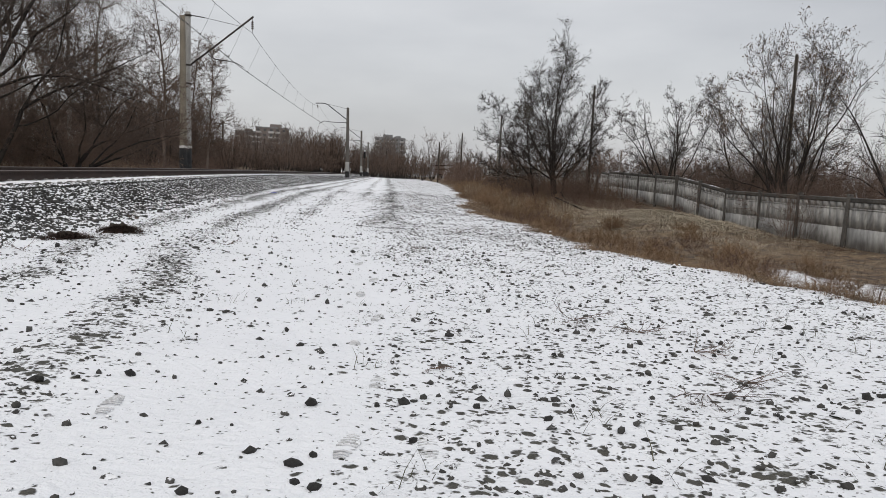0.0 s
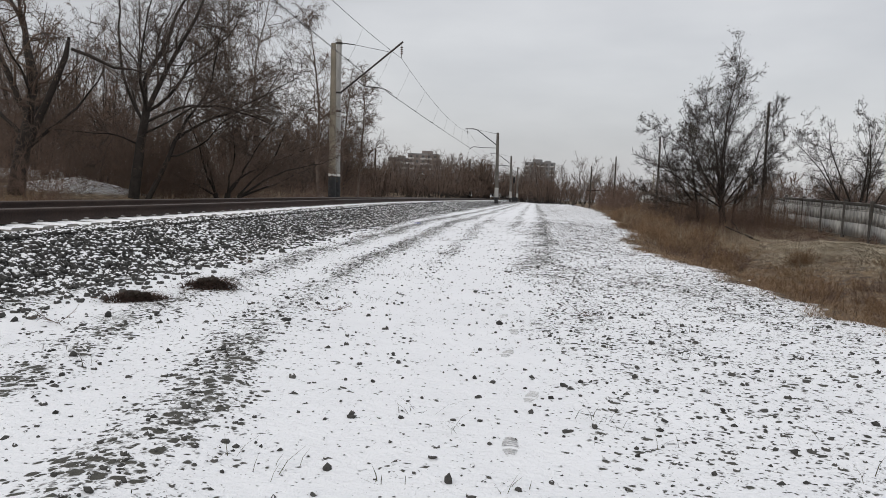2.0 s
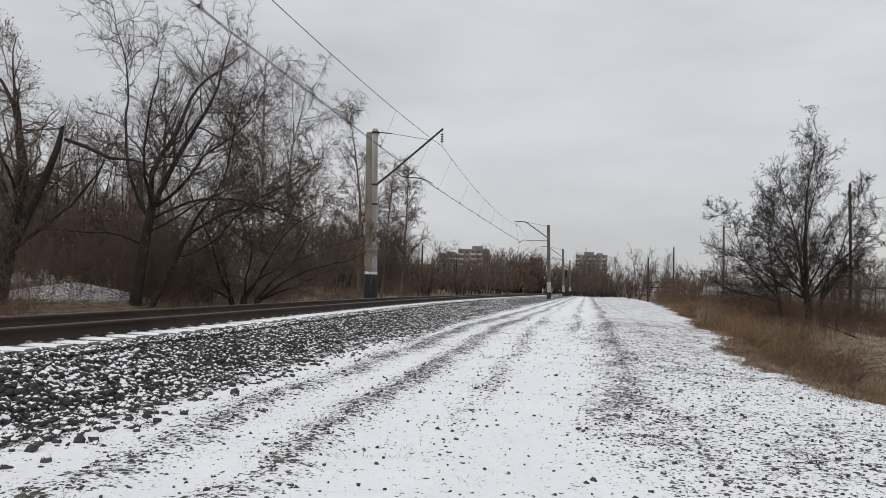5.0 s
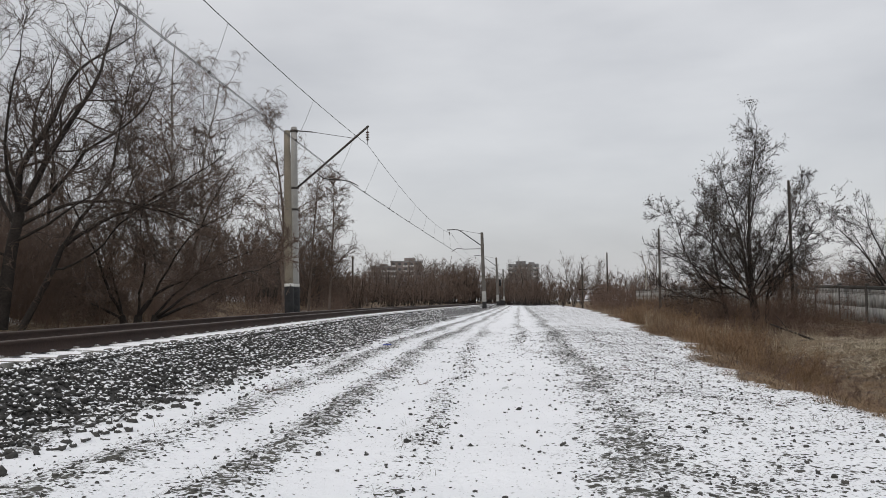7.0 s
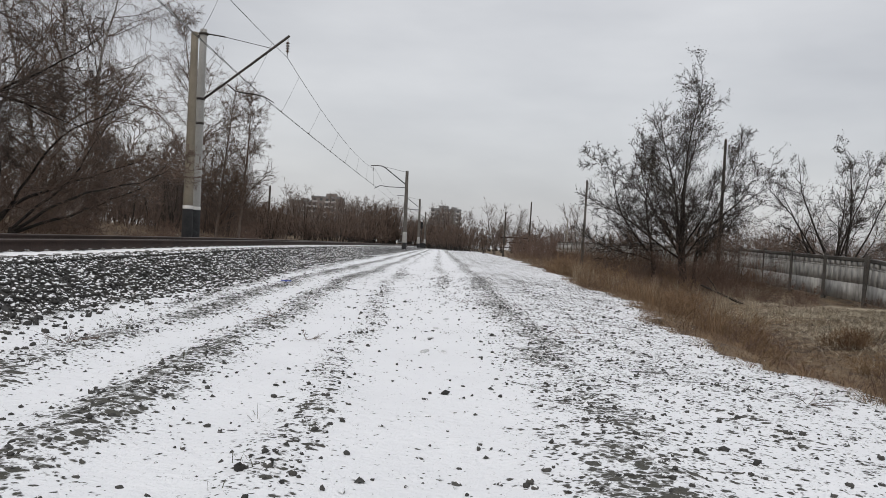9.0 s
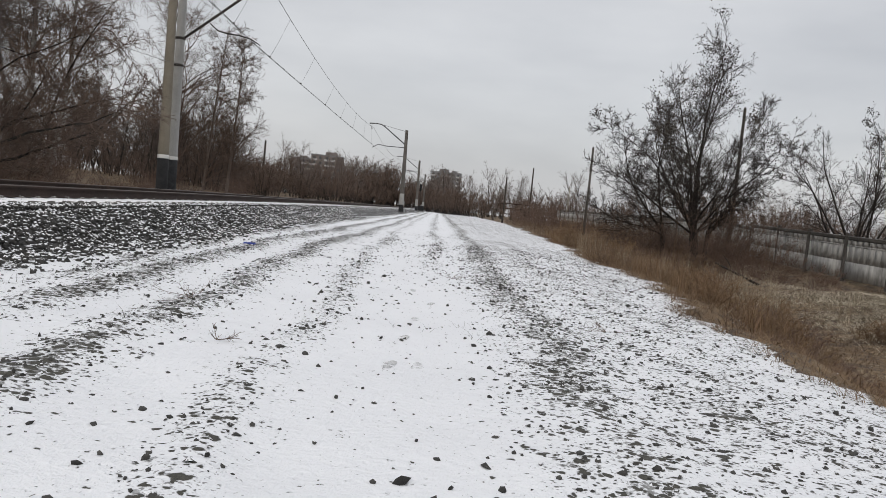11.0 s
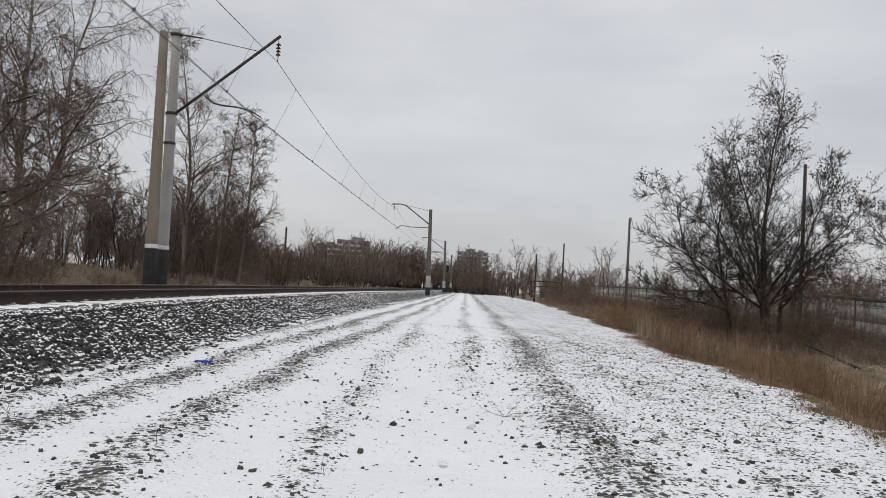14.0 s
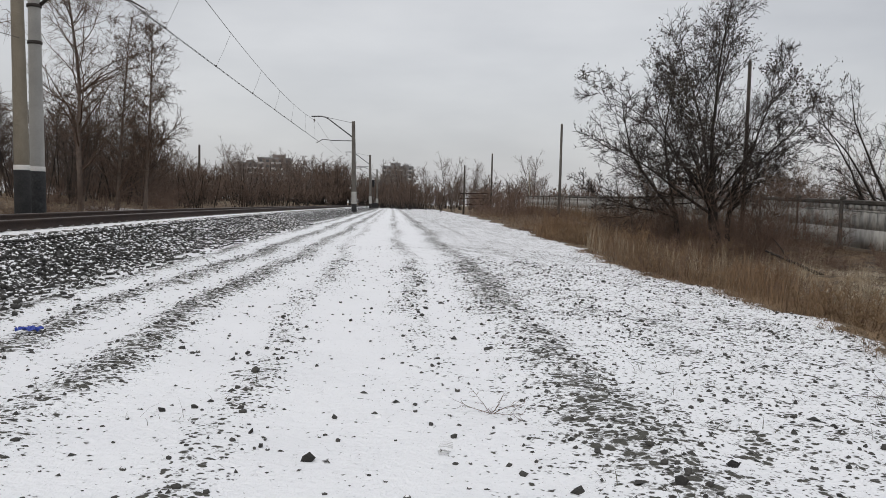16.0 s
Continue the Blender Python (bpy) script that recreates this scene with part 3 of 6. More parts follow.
def stones_arrays(places, sizes, shape, faces, seed, flat=0.65, tilt=0.5):
    """Scattered stones, each of its own shape and turn."""
    r = np.random.RandomState(seed)
    n, k = len(places), len(shape)
    v = shape[None] * r.uniform(0.58, 1.32, (n, k, 1)) * np.stack([r.uniform(0.8, 1.3, n), r.uniform(0.6, 1.0, n), r.uniform(0.45, 1.0, n) * flat / 0.65], -1)[:, None]
    a, b = r.uniform(0, 6.283, n), r.uniform(-tilt, tilt, n)
    ca, sa, cb, sb = np.cos(a), np.sin(a), np.cos(b), np.sin(b)
    y, z = v[..., 1] * cb[:, None] - v[..., 2] * sb[:, None], v[..., 1] * sb[:, None] + v[..., 2] * cb[:, None]
    x, y = v[..., 0] * ca[:, None] - y * sa[:, None], v[..., 0] * sa[:, None] + y * ca[:, None]
    v = np.stack([x, y, z], -1) * np.asarray(sizes)[:, None, None] + places[:, None]
    f = (np.arange(n)[:, None, None] * k + faces[None]).reshape(-1, 3)
    return v.reshape(-1, 3), [f]


# ballast stones on the shoulder and slope
rng = np.random.RandomState(8)
N = 52000
by = 1.5 + 62 * rng.uniform(0, 1, N) ** 1.55
brel = 1.4 + 2.0 * rng.uniform(0, 1, N) ** 1.1
inner = rng.uniform(0, 1, N) < 0.04
brel = np.where(inner, rng.uniform(-1.6, 1.4, N), brel)
keep = rng.uniform(0, 1, N) < np.interp(brel, [2.25, 2.5, 2.8, 3.4], [1, 0.6, 0.16, 0.04])
by, brel = by[keep], brel[keep]
bz = track_z(by) + np.interp(brel, BED[:, 0], BED[:, 1])
bx = track_x(by) + brel
bs = np.where(np.abs(brel) < 1.4, 0.5, np.interp(brel, [1.4, 1.75, 1.95], [0.6, 0.75, 1.0])) * rng.uniform(0.015, 0.045, len(by)) * (1 + by / 70)
bplaces = np.stack([bx, by, np.maximum(bz, ground_z(bx, by)) + bs * 0.25], -1)
near = by < 15
heap_near, heap_far = stones_arrays(bplaces[near], bs[near], ICO, ICO_F, 9, 0.8, 1.3), stones_arrays(bplaces[~near], bs[~near], OCT, OCT_F, 10, 0.8, 1.3)
piece("ballast_stones", mesh_from("ballast_stones", *join_arrays([heap_near, heap_far])), M_BALLAST, bed, "dark angular crushed stone", "stuff")
CRUSHED = []
for i in range(6):
    me = mesh_from("ballast_stone", *stones_arrays(np.zeros((1, 3)), np.ones(1), ICO, ICO_F, 600 + i, 0.8))
    me.materials.append(M_STONE)
    CRUSHED.append(me)
for i in range(280):
    y, q = rng.uniform(6.5, 15.0), rng.uniform(1.85, 2.7)
    x = float(track_x(y)) + q
    s = rng.uniform(0.028, 0.052)
    z = max(float(track_z(y)) + float(np.interp(q, BED[:, 0], BED[:, 1])), float(ground_z(x, y)))
    ob = new("ballast_stone", CRUSHED[rng.randint(6)])
    ob.parent = bed
    ob.matrix_basis = pose(x, y, z + s * 0.5, rng.uniform(-30, 30), rng.uniform(-30, 30), rng.uniform(0, 360)) @ Matrix.Diagonal((s, s * 0.85, s * 0.7, 1))

# stones between the sleepers
rng = np.random.RandomState(18)
N = 15000
cy = 1.5 + 60 * rng.uniform(0, 1, N) ** 1.4
crel = np.where(rng.uniform(0, 1, N) < 0.75, rng.uniform(0.9, 1.75, N), rng.uniform(-0.68, 0.68, N))
gap = np.abs((cy - 1.0) / 0.545 - np.round((cy - 1.0) / 0.545)) * 0.545
keep = (gap > 0.135) | (crel > 1.33)
cy, crel, gap = cy[keep], crel[keep], gap[keep]
cs = rng.uniform(0.020, 0.040, len(cy)) * (1 + cy / 160)
lift = -0.008 + 0.014 * rng.uniform(0, 1, len(cy))
piece("crib_stones", mesh_from("crib_stones", *stones_arrays(np.stack([track_x(cy) + crel, cy, track_z(cy) - 0.23 + lift], -1), cs, ICO, ICO_F, 19)), M_BALLAST, bed, "crushed stone between the sleepers", "stuff")

# ---- overhead line ----
P1, P2, P3, P4 = (-11.45, 45.7), (-4.6, 96.0), (-4.45, 146.0), (-4.3, 196.0)


def shaft_mesh(h, r0, r1):
    return lathe_mesh("shaft", [(r0, 0), (r0 * 0.99, 0.02), (r1 + (r0 - r1) * 0.5, h * 0.5), (r1, h - 0.03), (r1 * 0.9, h)], 20)


def insulator(parent, top, discs=4, drop=0.9):
    """A hanging string of glazed discs."""
    x, z = top
    prof = [(0.012, 0)]
    for i in range(discs):
        z0 = -0.22 - i * 0.12
        prof += [(0.012, z0), (0.03, z0 - 0.01), (0.085, z0 - 0.06), (0.085, z0 - 0.075), (0.02, z0 - 0.07)]
    prof += [(0.012, -drop)]
    ob = piece("insulator", lathe_mesh("insulator", prof[::-1], 12), M_GLAZE, parent, "string of dark glazed insulator discs")
    ob.location = (x, 0, z)


def concrete_mast(at, foot, top, label, worn=False, band=1.30, lean=0.0, category="railway mast"):
    """A tapered concrete mast with a black painted foot and a white ring."""
    mast = thing("catenary_mast", (at[0], at[1], foot), label, category, "masts along the track")
    mast.rotation_euler = (0, lean, 0)
    h = top - foot
    shaft = piece("shaft", shaft_mesh(h, 0.215, 0.145), M_CONC_OLD if worn else M_CONC_PALE, mast)
    piece("painted_foot", lathe_mesh("painted_foot", [(0.2205, 0), (0.219, 0.05), (0.2135, band)], 20), M_BLACK if worn else M_GREYPAINT, mast, "black painted foot")
    piece("ring", lathe_mesh("ring", [(0.2145, band), (0.2155, band + 0.02), (0.2145, band + 0.13), (0.213, band + 0.14)], 20), M_WHITE, mast, "white painted ring")
    return mast


second = concrete_mast((-11.47, 44.8), 0.45, 9.32, "yellowish weathered concrete mast with black foot beside the track", True, 1.42, -0.024)
mast = concrete_mast(P1, 0.45, 9.70, "pale grey concrete mast with sloping bracket over the track", False, 1.42, -0.018)
g = 0.45
piece("bracket", tube_mesh("bracket", [(0.12, 0, 6.68 - g), (1.12, 0, 7.48 - g), (2.9, 0, 8.93 - g), (3.72, 0, 9.60 - g)], 0.055, 8), M_STEEL, mast, "dark sloping steel bracket")
piece("tie_rod", tube_mesh("tie_rod", [(0.1, 0, 9.52 - g), (0.9, 0, 9.42 - g), (1.0, 0, 9.40 - g), (2.98, 0, 9.02 - g)], [0.03, 0.03, 0.013, 0.013], 6), M_STEEL, mast)
piece("registration_arm", tube_mesh("registration_arm", [(1.12, 0, 7.38 - g), (1.45, 0.05, 7.12 - g), (1.75, 0.08, 7.06 - g), (2.3, 0.1, 7.02 - g), (2.75, 0.1, 6.92 - g), (3.15, 0.1, 6.70 - g)], [0.025, 0.028, 0.035, 0.03, 0.028, 0.022], 6), M_STEEL, mast)
insulator(mast, (3.66, 9.56 - g), 4, 0.88)
for z in (5.62, 6.68, 9.5):
    piece("clamp", lathe_mesh("clamp", [(0.19, z - g - 0.05), (0.205, z - g - 0.04), (0.205, z - g + 0.04), (0.19, z - g + 0.05)], 16), M_STEEL, mast)


def far_mast(at, foot, top):
    """A mast on the near side of the track with a bent tubular bracket that reaches over it."""
    m = thing("catenary_mast", (at[0], at[1], foot), "grey brown concrete mast with bent tubular bracket", "railway mast", "masts along the track")
    m.rotation_euler = (0, -0.028, 0)
    h = top - foot
    piece("shaft", shaft_mesh(h, 0.24, 0.16), M_CONC_DARK, m)
    piece("painted_foot", lathe_mesh("painted_foot", [(0.248, 0), (0.246, 0.05), (0.238, 0.75)], 16), M_BLACK, m, "black painted foot")
    piece("ring", lathe_mesh("ring", [(0.24, 0.76), (0.244, 0.8), (0.24, 1.9), (0.236, 1.92)], 16), M_CONC_PALE, m, "pale washed ring")
    k = h - 8.6
    piece("bracket", tube_mesh("bracket", [(-0.1, 0, 7.1 + k), (-2.4, 0, 8.85 + k), (-2.7, 0, 9.0 + k), (-3.1, 0, 9.06 + k), (-3.95, 0, 9.04 + k)], 0.06, 8), M_GALV, m, "bent grey steel tube")
    piece("tie_rod", tube_mesh("tie_rod", [(-0.1, 0, 8.45 + k), (-2.7, 0, 9.0 + k)], 0.02, 6), M_GALV, m)
    piece("registration_arm", tube_mesh("registration_arm", [(-0.1, 0, 6.75 + k), (-2.0, 0, 6.78 + k), (-2.9, 0, 6.9 + k), (-3.5, 0, 6.55 + k)], 0.045, 6), M_GALV, m)
    insulator(m, (-3.7, 9.03 + k), 3, 0.5)
    return m


masts = [far_mast(P2, 0.35, 8.95), far_mast(P3, 0.4, 8.95), far_mast(P4, 0.4, 8.9), far_mast((-4.2, 246.0), 0.4, 8.9), far_mast((-4.1, 296.0), 0.4, 8.9)]

wires = thing("overhead_wires", (0, 0, 0), "sagging messenger wire and contact wires hung over the track", "overhead wires")
MESS = [(-7.4, -48, 8.6), (-7.55, -5, 8.7), (-7.93, 45.7, 8.72), (-8.3, 96, 8.85), (-8.1, 146, 8.85), (-8.0, 196, 8.8), (-7.9, 246, 8.8), (-7.8, 296, 8.8)]
CONT = [(-7.0, -48, 6.75), (-7.45, -5, 6.8), (-8.75, 45.8, 6.86), (-8.1, 96, 6.95), (-7.5, 146, 6.95), (-7.7, 196, 6.9), (-7.3, 246, 6.9), (-7.2, 296, 6.9)]


def span_at(ends, t, sag):
    a, b = np.array(ends[0]), np.array(ends[1])
    return a + (b - a) * t - np.array((0, 0, sag * 4 * t * (1 - t)))


for i in range(len(MESS) - 1):
    m2, c2 = MESS[i : i + 2], CONT[i : i + 2]
    ts = np.linspace(0, 1, 17)
    piece("messenger_wire", tube_mesh("messenger_wire", [span_at(m2, t, 0.75) for t in ts], 0.011, 5), M_WIRE, wires)
    for off in (-0.025, 0.025) if i < 3 else (0,):
        piece("contact_wire", tube_mesh("contact_wire", [span_at(c2, t, 0.05) + (off, 0, 0) for t in ts], 0.0095, 5), M_WIRE, wires)
    if i < 3:
        for t in (0.06, 0.2, 0.36, 0.5, 0.64, 0.8, 0.94):
            a, b = span_at(m2, t, 0.75), span_at(c2, t, 0.05)
            piece("dropper", tube_mesh("dropper", [a, (a + b) / 2 + (0.02, 0.02, 0), b], 0.005, 4), M_WIRE, wires)
            piece("dropper_clip", box_bm_mesh(b + np.array((0, 0, 0.03)), (0.07, 0.05, 0.07)), M_STEEL, wires)
piece("feeder_wire", tube_mesh("feeder_wire", [span_at([(-11.2, -20, 5.6), (-11.5, 45.7, 5.62)], t, 1.3) for t in np.linspace(0, 1, 15)], 0.009, 5), M_WIRE, wires)

signal = thing("railway_signal", (-4.95, 182.0, 0.3), "dark railway light signal on a post beside the track", "signal")
part("head", box_bm((0.5, 0.3, 1.5), (0, 0, 5.0), 0.06), M_BLACK, signal)
piece("post", tube_mesh("post", [(0, 0, 0), (0, 0, 5.4)], 0.09, 10), M_STEEL, signal)
for z in (4.55, 5.0, 5.45):
    ob = piece("hood", tube_mesh("hood", [(0, -0.15, z), (0, -0.38, z - 0.03)], 0.11, 10), M_BLACK, signal)

relay = thing("relay_cabinet", (-4.3, 172.0, 0.1), "dark steel trackside cabinet on short legs", "cabinet")
part("body", box_bm((1.2, 0.6, 1.0), (0, 0, 0.75), 0.03), M_BLACK, relay)
for dx in (-0.45, 0.45):
    part("leg", box_bm((0.1, 0.4, 0.3), (dx, 0, 0.12)), M_STEEL, relay)

# ---- plain poles ----


def timber_pole(at, top, radius, label, cross=False, mat=None, lean=0.0):
    foot = float(ground_z(*at)) - 0.1
    pole = thing("utility_pole", (at[0], at[1], foot), label, "pole", "plain poles")
    h = top - foot
    piece("shaft", tube_mesh("shaft", [(0, 0, 0), (0.02, 0, h * 0.5), (lean * h, 0, h - 0.12), (lean * h, 0, h)], [radius, radius * 0.85, radius * 0.72, radius * 0.45], 12), mat or M_WOODPOLE, pole)
    if cross:
        piece("cross_arm", tube_mesh("cross_arm", [(-0.5, 0, h - 0.5), (0.5, 0, h - 0.5)], 0.05, 6), M_WOODPOLE, pole)
    return pole


timber_pole((-24.0, 115.4), 7.6, 0.17, "dark weathered timber pole at the wood's edge")
timber_pole((12.65, 84.2), 8.1, 0.13, "thin grey concrete pole standing in brown weeds", False, M_CONC_DARK)
timber_pole((15.78, 57.9), 8.5, 0.11, "dark bare pole among the twigs of a tree")
timber_pole((12.6, 127.2), 8.5, 0.14, "bare pole with rails of a gate frame")
timber_pole((8.85, 127.2), 6.8, 0.14, "bare pole with rails of a gate frame")
timber_pole((20.85, 38.0), 8.15, 0.115, "dark brown bare pole behind the concrete fence")
timber_pole((22.0, 150.0), 7.5, 0.12, "thin grey concrete pole standing in brown weeds", False, M_CONC)
gate = thing("pipe_rails", (10.5, 127.2, 0.3), "rusty pipe rails between two bare poles", "rails")
for z in (1.1, 1.9, 2.6):
    piece("pipe", tube_mesh("pipe", [(-2.2, 0.2, z), (2.0, 0.2, z + 0.1)], 0.06, 8), M_RAIL, gate)

# ---- concrete fence ----


def fence_panel_mesh():
    """A cast panel with a raised rim, a row of short slots above and a row of long hollows below."""
    w, h = 3.5, 1.95
    some = []

    def slab(x0, x1, z0, z1, y0, y1):
        v = np.array([(x, y, z) for z in (z0, z1) for x, y in ((x0, y0), (x1, y0), (x1, y1), (x0, y1))], float)
        f = np.array([(0, 1, 5, 4), (1, 2, 6, 5), (2, 3, 7, 6), (3, 0, 4, 7), (4, 5, 6, 7), (3, 2, 1, 0)])
        some.append((v, [f]))

    slab(-w / 2, w / 2, 0, 0.80, -0.06, 0.06)
    slab(-w / 2, w / 2, h - 0.44, h - 0.36, -0.055, 0.055)
    n = 7
    pitch = w / n
    for i in range(n + 1):
        x = -w / 2 + i * pitch
        slab(max(-w / 2, x - 0.16), min(w / 2, x + 0.16), 0.80, h - 0.44, -0.058, 0.058)
        slab(max(-w / 2, x - 0.16), min(w / 2, x + 0.16), h - 0.36, h - 0.14, -0.058, 0.058)
    faces, some2 = list(some), some
    some2.clear()
    slab(-w / 2, w / 2, 0.80, h - 0.44, 0.02, 0.045)
    recess = mesh_from("recess", *join_arrays(some2))
    some2.clear()
    slab(-w / 2, w / 2, h - 0.14, h, -0.07, 0.07)
    return mesh_from("panel", *join_arrays(faces)), recess, mesh_from("top_rail", *join_arrays(some2))


FENCE_TOP = lambda y: np.interp(y, [20, 32.7, 40, 43, 46.6, 50, 57.5, 62, 96, 115, 140], [0.9, 0.94, 1.0, 1.33, 1.69, 1.78, 2.0, 2.15, 2.45, 2.75, 2.9])
PANEL, RECESS, TOP_RAIL = fence_panel_mesh()
RECESS.materials.append(M_FENCE)
TOP_RAIL.materials.append(M_FENCE_DARK)
PANEL.materials.append(M_FENCE)
CAP = mesh_from("coping", *join_arrays([(np.array([(x, y, z) for z in (0, 0.05) for x, y in ((-1.75, -0.085), (1.75, -0.085), (1.75, 0.085), (-1.75, 0.085))], float), [np.array([(0, 1, 5, 4), (1, 2, 6, 5), (2, 3, 7, 6), (3, 0, 4, 7), (4, 5, 6, 7), (3, 2, 1, 0)])])]))
M_CAP = material("mossy_snowy_coping", (0.12, 0.11, 0.10), 0.95, spots=(0.24, 0.23, 0.21), fine=14, coarse=1.2, bump=0.35, snow=0.22)
CAP.materials.append(M_CAP)
fence = thing("concrete_fence", (18.6, 0, 0), "stained grey precast concrete panel fence with slots", "fence")
POST = box_bm((0.22, 0.17, 2.5), (0, 0, -1.15), 0.02)
post_me = bpy.data.meshes.new("post")
POST.to_mesh(post_me)
POST.free()
post_me.materials.append(M_FENCE_DARK)
rng = np.random.RandomState(15)
y = 21.4
while y < 135:
    y1 = y + 3.66
    za, zb = float(FENCE_TOP(y)), float(FENCE_TOP(y1))
    pitch = math.degrees(math.atan2(zb - za, 3.66))
    m = pose(rng.uniform(-0.02, 0.02), (y + y1) / 2, (za + zb) / 2 - 1.97, 0, 0, 0) @ pose(0, 0, 0, 0, 0, 90) @ pose(0, 0, 0, rng.uniform(-1.5, 1.5), -pitch, 0)
    if 61 < y < 66:
        m = m @ pose(0.0, 0, -0.12, 9, -3, 0)
    for name, me in (("panel", PANEL), ("recess", RECESS), ("top_rail", TOP_RAIL), ("coping", CAP)):
        ob = new(name, me)
        ob.parent = fence
        ob.matrix_basis = m @ pose(0, 0, 1.952 if name == "coping" else 0)
    ob = new("post", post_me)
    ob.parent = fence
    ob.matrix_basis = pose(-0.02, y, za + 0.06, rng.uniform(-1.5, 1.5), rng.uniform(-1, 1) - 2, 90)
    y = y1

# ---- trees and bushes ----


def grow(rng, stems, levels):
    """Branches level by level. stems: foot places, directions, lengths, radii. Returns (points, radii, sides) for each level."""
    P, D, L, R = stems
    out = []
    for lv in levels:
        n, k = len(P), lv["k"]
        pts, rad = np.zeros((n, k, 3)), np.zeros((n, k))
        p, d = P.copy(), D / np.linalg.norm(D, axis=1, keepdims=True)
        h = L[:, None] / (k - 1)
        for i in range(k):
            pts[:, i] = p
            s = i / (k - 1)
            rad[:, i] = R * (1 - (1 - lv.get("tip", 0.3)) * s)
            d = d + rng.normal(0, lv.get("wander", 0.15), (n, 3)) + np.array((0, 0, lv.get("up", 0.0) + lv.get("droop", 0.0) * s))
            d /= np.linalg.norm(d, axis=1, keepdims=True)
            p = p + d * h
        out.append((pts, rad, lv["sides"]))
        kids = lv.get("kids")
        if not kids:
            break
        c = kids["n"]
        who = np.repeat(np.arange(n), c)
        t = np.clip(rng.uniform(kids["from"], 1.0, n * c), 0, 0.999)
        f = t * (k - 1)
        i = f.astype(int)
        u = (f - i)[:, None]
        P2 = pts[who, i] * (1 - u) + pts[who, i + 1] * u
        tan = pts[who, i + 1] - pts[who, i]
        tan /= np.linalg.norm(tan, axis=1, keepdims=True)
        side = rng.normal(0, 1, (len(who), 3))
        side -= (side * tan).sum(1, keepdims=True) * tan
        side /= np.linalg.norm(side, axis=1, keepdims=True) + 1e-9
        a = np.radians(rng.uniform(*kids["angle"], len(who)))[:, None]
        D2 = tan * np.cos(a) + side * np.sin(a)
        L2 = L[who] * kids["len"] * rng.uniform(0.6, 1.15, len(who)) * (1 - kids.get("short", 0.45) * t)
        R2 = np.maximum(rad[who, i] * kids["rad"] * rng.uniform(0.7, 1.0, len(who)), kids.get("min", 0.003))
        keep = rng.uniform(0, 1, len(who)) < kids.get("keep", 1.0)
        P, D, L, R = P2[keep], D2[keep], L2[keep], R2[keep]
    return out


def flakes(rng, places, size, each, spread):
    """Small dry leaves or seed bunches hung about places, as little folded blades."""
    n = len(places) * each
    at = np.repeat(places, each, 0) + rng.normal(0, spread, (n, 3))
    a = rng.normal(0, 1, (n, 3)) + np.array((0, 0, -0.8))
    a /= np.linalg.norm(a, axis=1, keepdims=True)
    b = np.cross(a, rng.normal(0, 1, (n, 3)))
    b /= np.linalg.norm(b, axis=1, keepdims=True)
    c = np.cross(a, b)
    s = size * rng.uniform(0.6, 1.3, (n, 1))
    v = np.stack([at, at + (a * 0.5 + b * 0.28) * s, at + a * s, at + (a * 0.5 - b * 0.28) * s, at + (a * 0.5 + c * 0.12) * s], 1).reshape(-1, 3)
    o = np.arange(n)[:, None, None] * 5
    f = (o + np.array([(0, 1, 4), (1, 2, 4), (2, 3, 4), (3, 0, 4)])[None]).reshape(-1, 3)
    return v, [f]


def tree_thing(name, at, label, category, branches, split, bark, twig, group="", extra=None, foot=None, turn=0.0):
    z = float(ground_z(at[0], at[1])) - 0.08 if foot is None else foot
    ob = thing(name, (at[0], at[1], z), label, category, group, turn)
    if foot is None:
        for depth, b in enumerate(branches[:split]):
            for q in range(len(b[0])):
                name = "limb" if depth else ("stem" if len(b[0]) > 1 else "trunk")
                piece(name, mesh_from(name, *tube_arrays(b[0][q : q + 1], b[1][q : q + 1], b[2], False), smooth=True), bark, ob)
    else:
        piece("trunk", mesh_from("trunk", *join_arrays([tube_arrays(*b, close=False) for b in branches[:split]]), smooth=True), bark, ob, "", "stuff" if category == "weeds" else "")
    high = join_arrays([tube_arrays(*b, close=False) for b in branches[split:-1]] + [spike_arrays(*branches[-1][:2])])
    piece("crown", mesh_from("crown", *high), twig, ob)
    if extra:
        piece(extra[0], mesh_from(extra[0], *extra[1]), extra[2], ob, extra[3], "stuff")
    return ob


def stems(rng, n, lean, length, radius, spread=0.0):
    a = rng.uniform(0, 6.283, n)
    tilt = np.radians(rng.uniform(*lean, n))
    D = np.stack([np.cos(a) * np.sin(tilt), np.sin(a) * np.sin(tilt), np.cos(tilt)], -1)
    P = np.stack([np.cos(a) * spread * rng.uniform(0, 1, n), np.sin(a) * spread * rng.uniform(0, 1, n), np.zeros(n)], -1)
    return P, D, rng.uniform(0.8, 1.1, n) * length, rng.uniform(0.8, 1.1, n) * radius


def level(k, sides, wander, up=0.0, droop=0.0, tip=0.35, kids=None):
    return {"k": k, "sides": sides, "wander": wander, "up": up, "droop": droop, "tip": tip, "kids": kids}


def kids(n, start, angle, length, rad, least=0.004, short=0.45, keep=1.0):
    return {"n": n, "from": start, "angle": angle, "len": length, "rad": rad, "min": least, "short": short, "keep": keep}


def tips(branches, rng, n):
    p = branches[-1][0][:, -1]
    return p[rng.choice(len(p), min(n, len(p)), replace=False)]


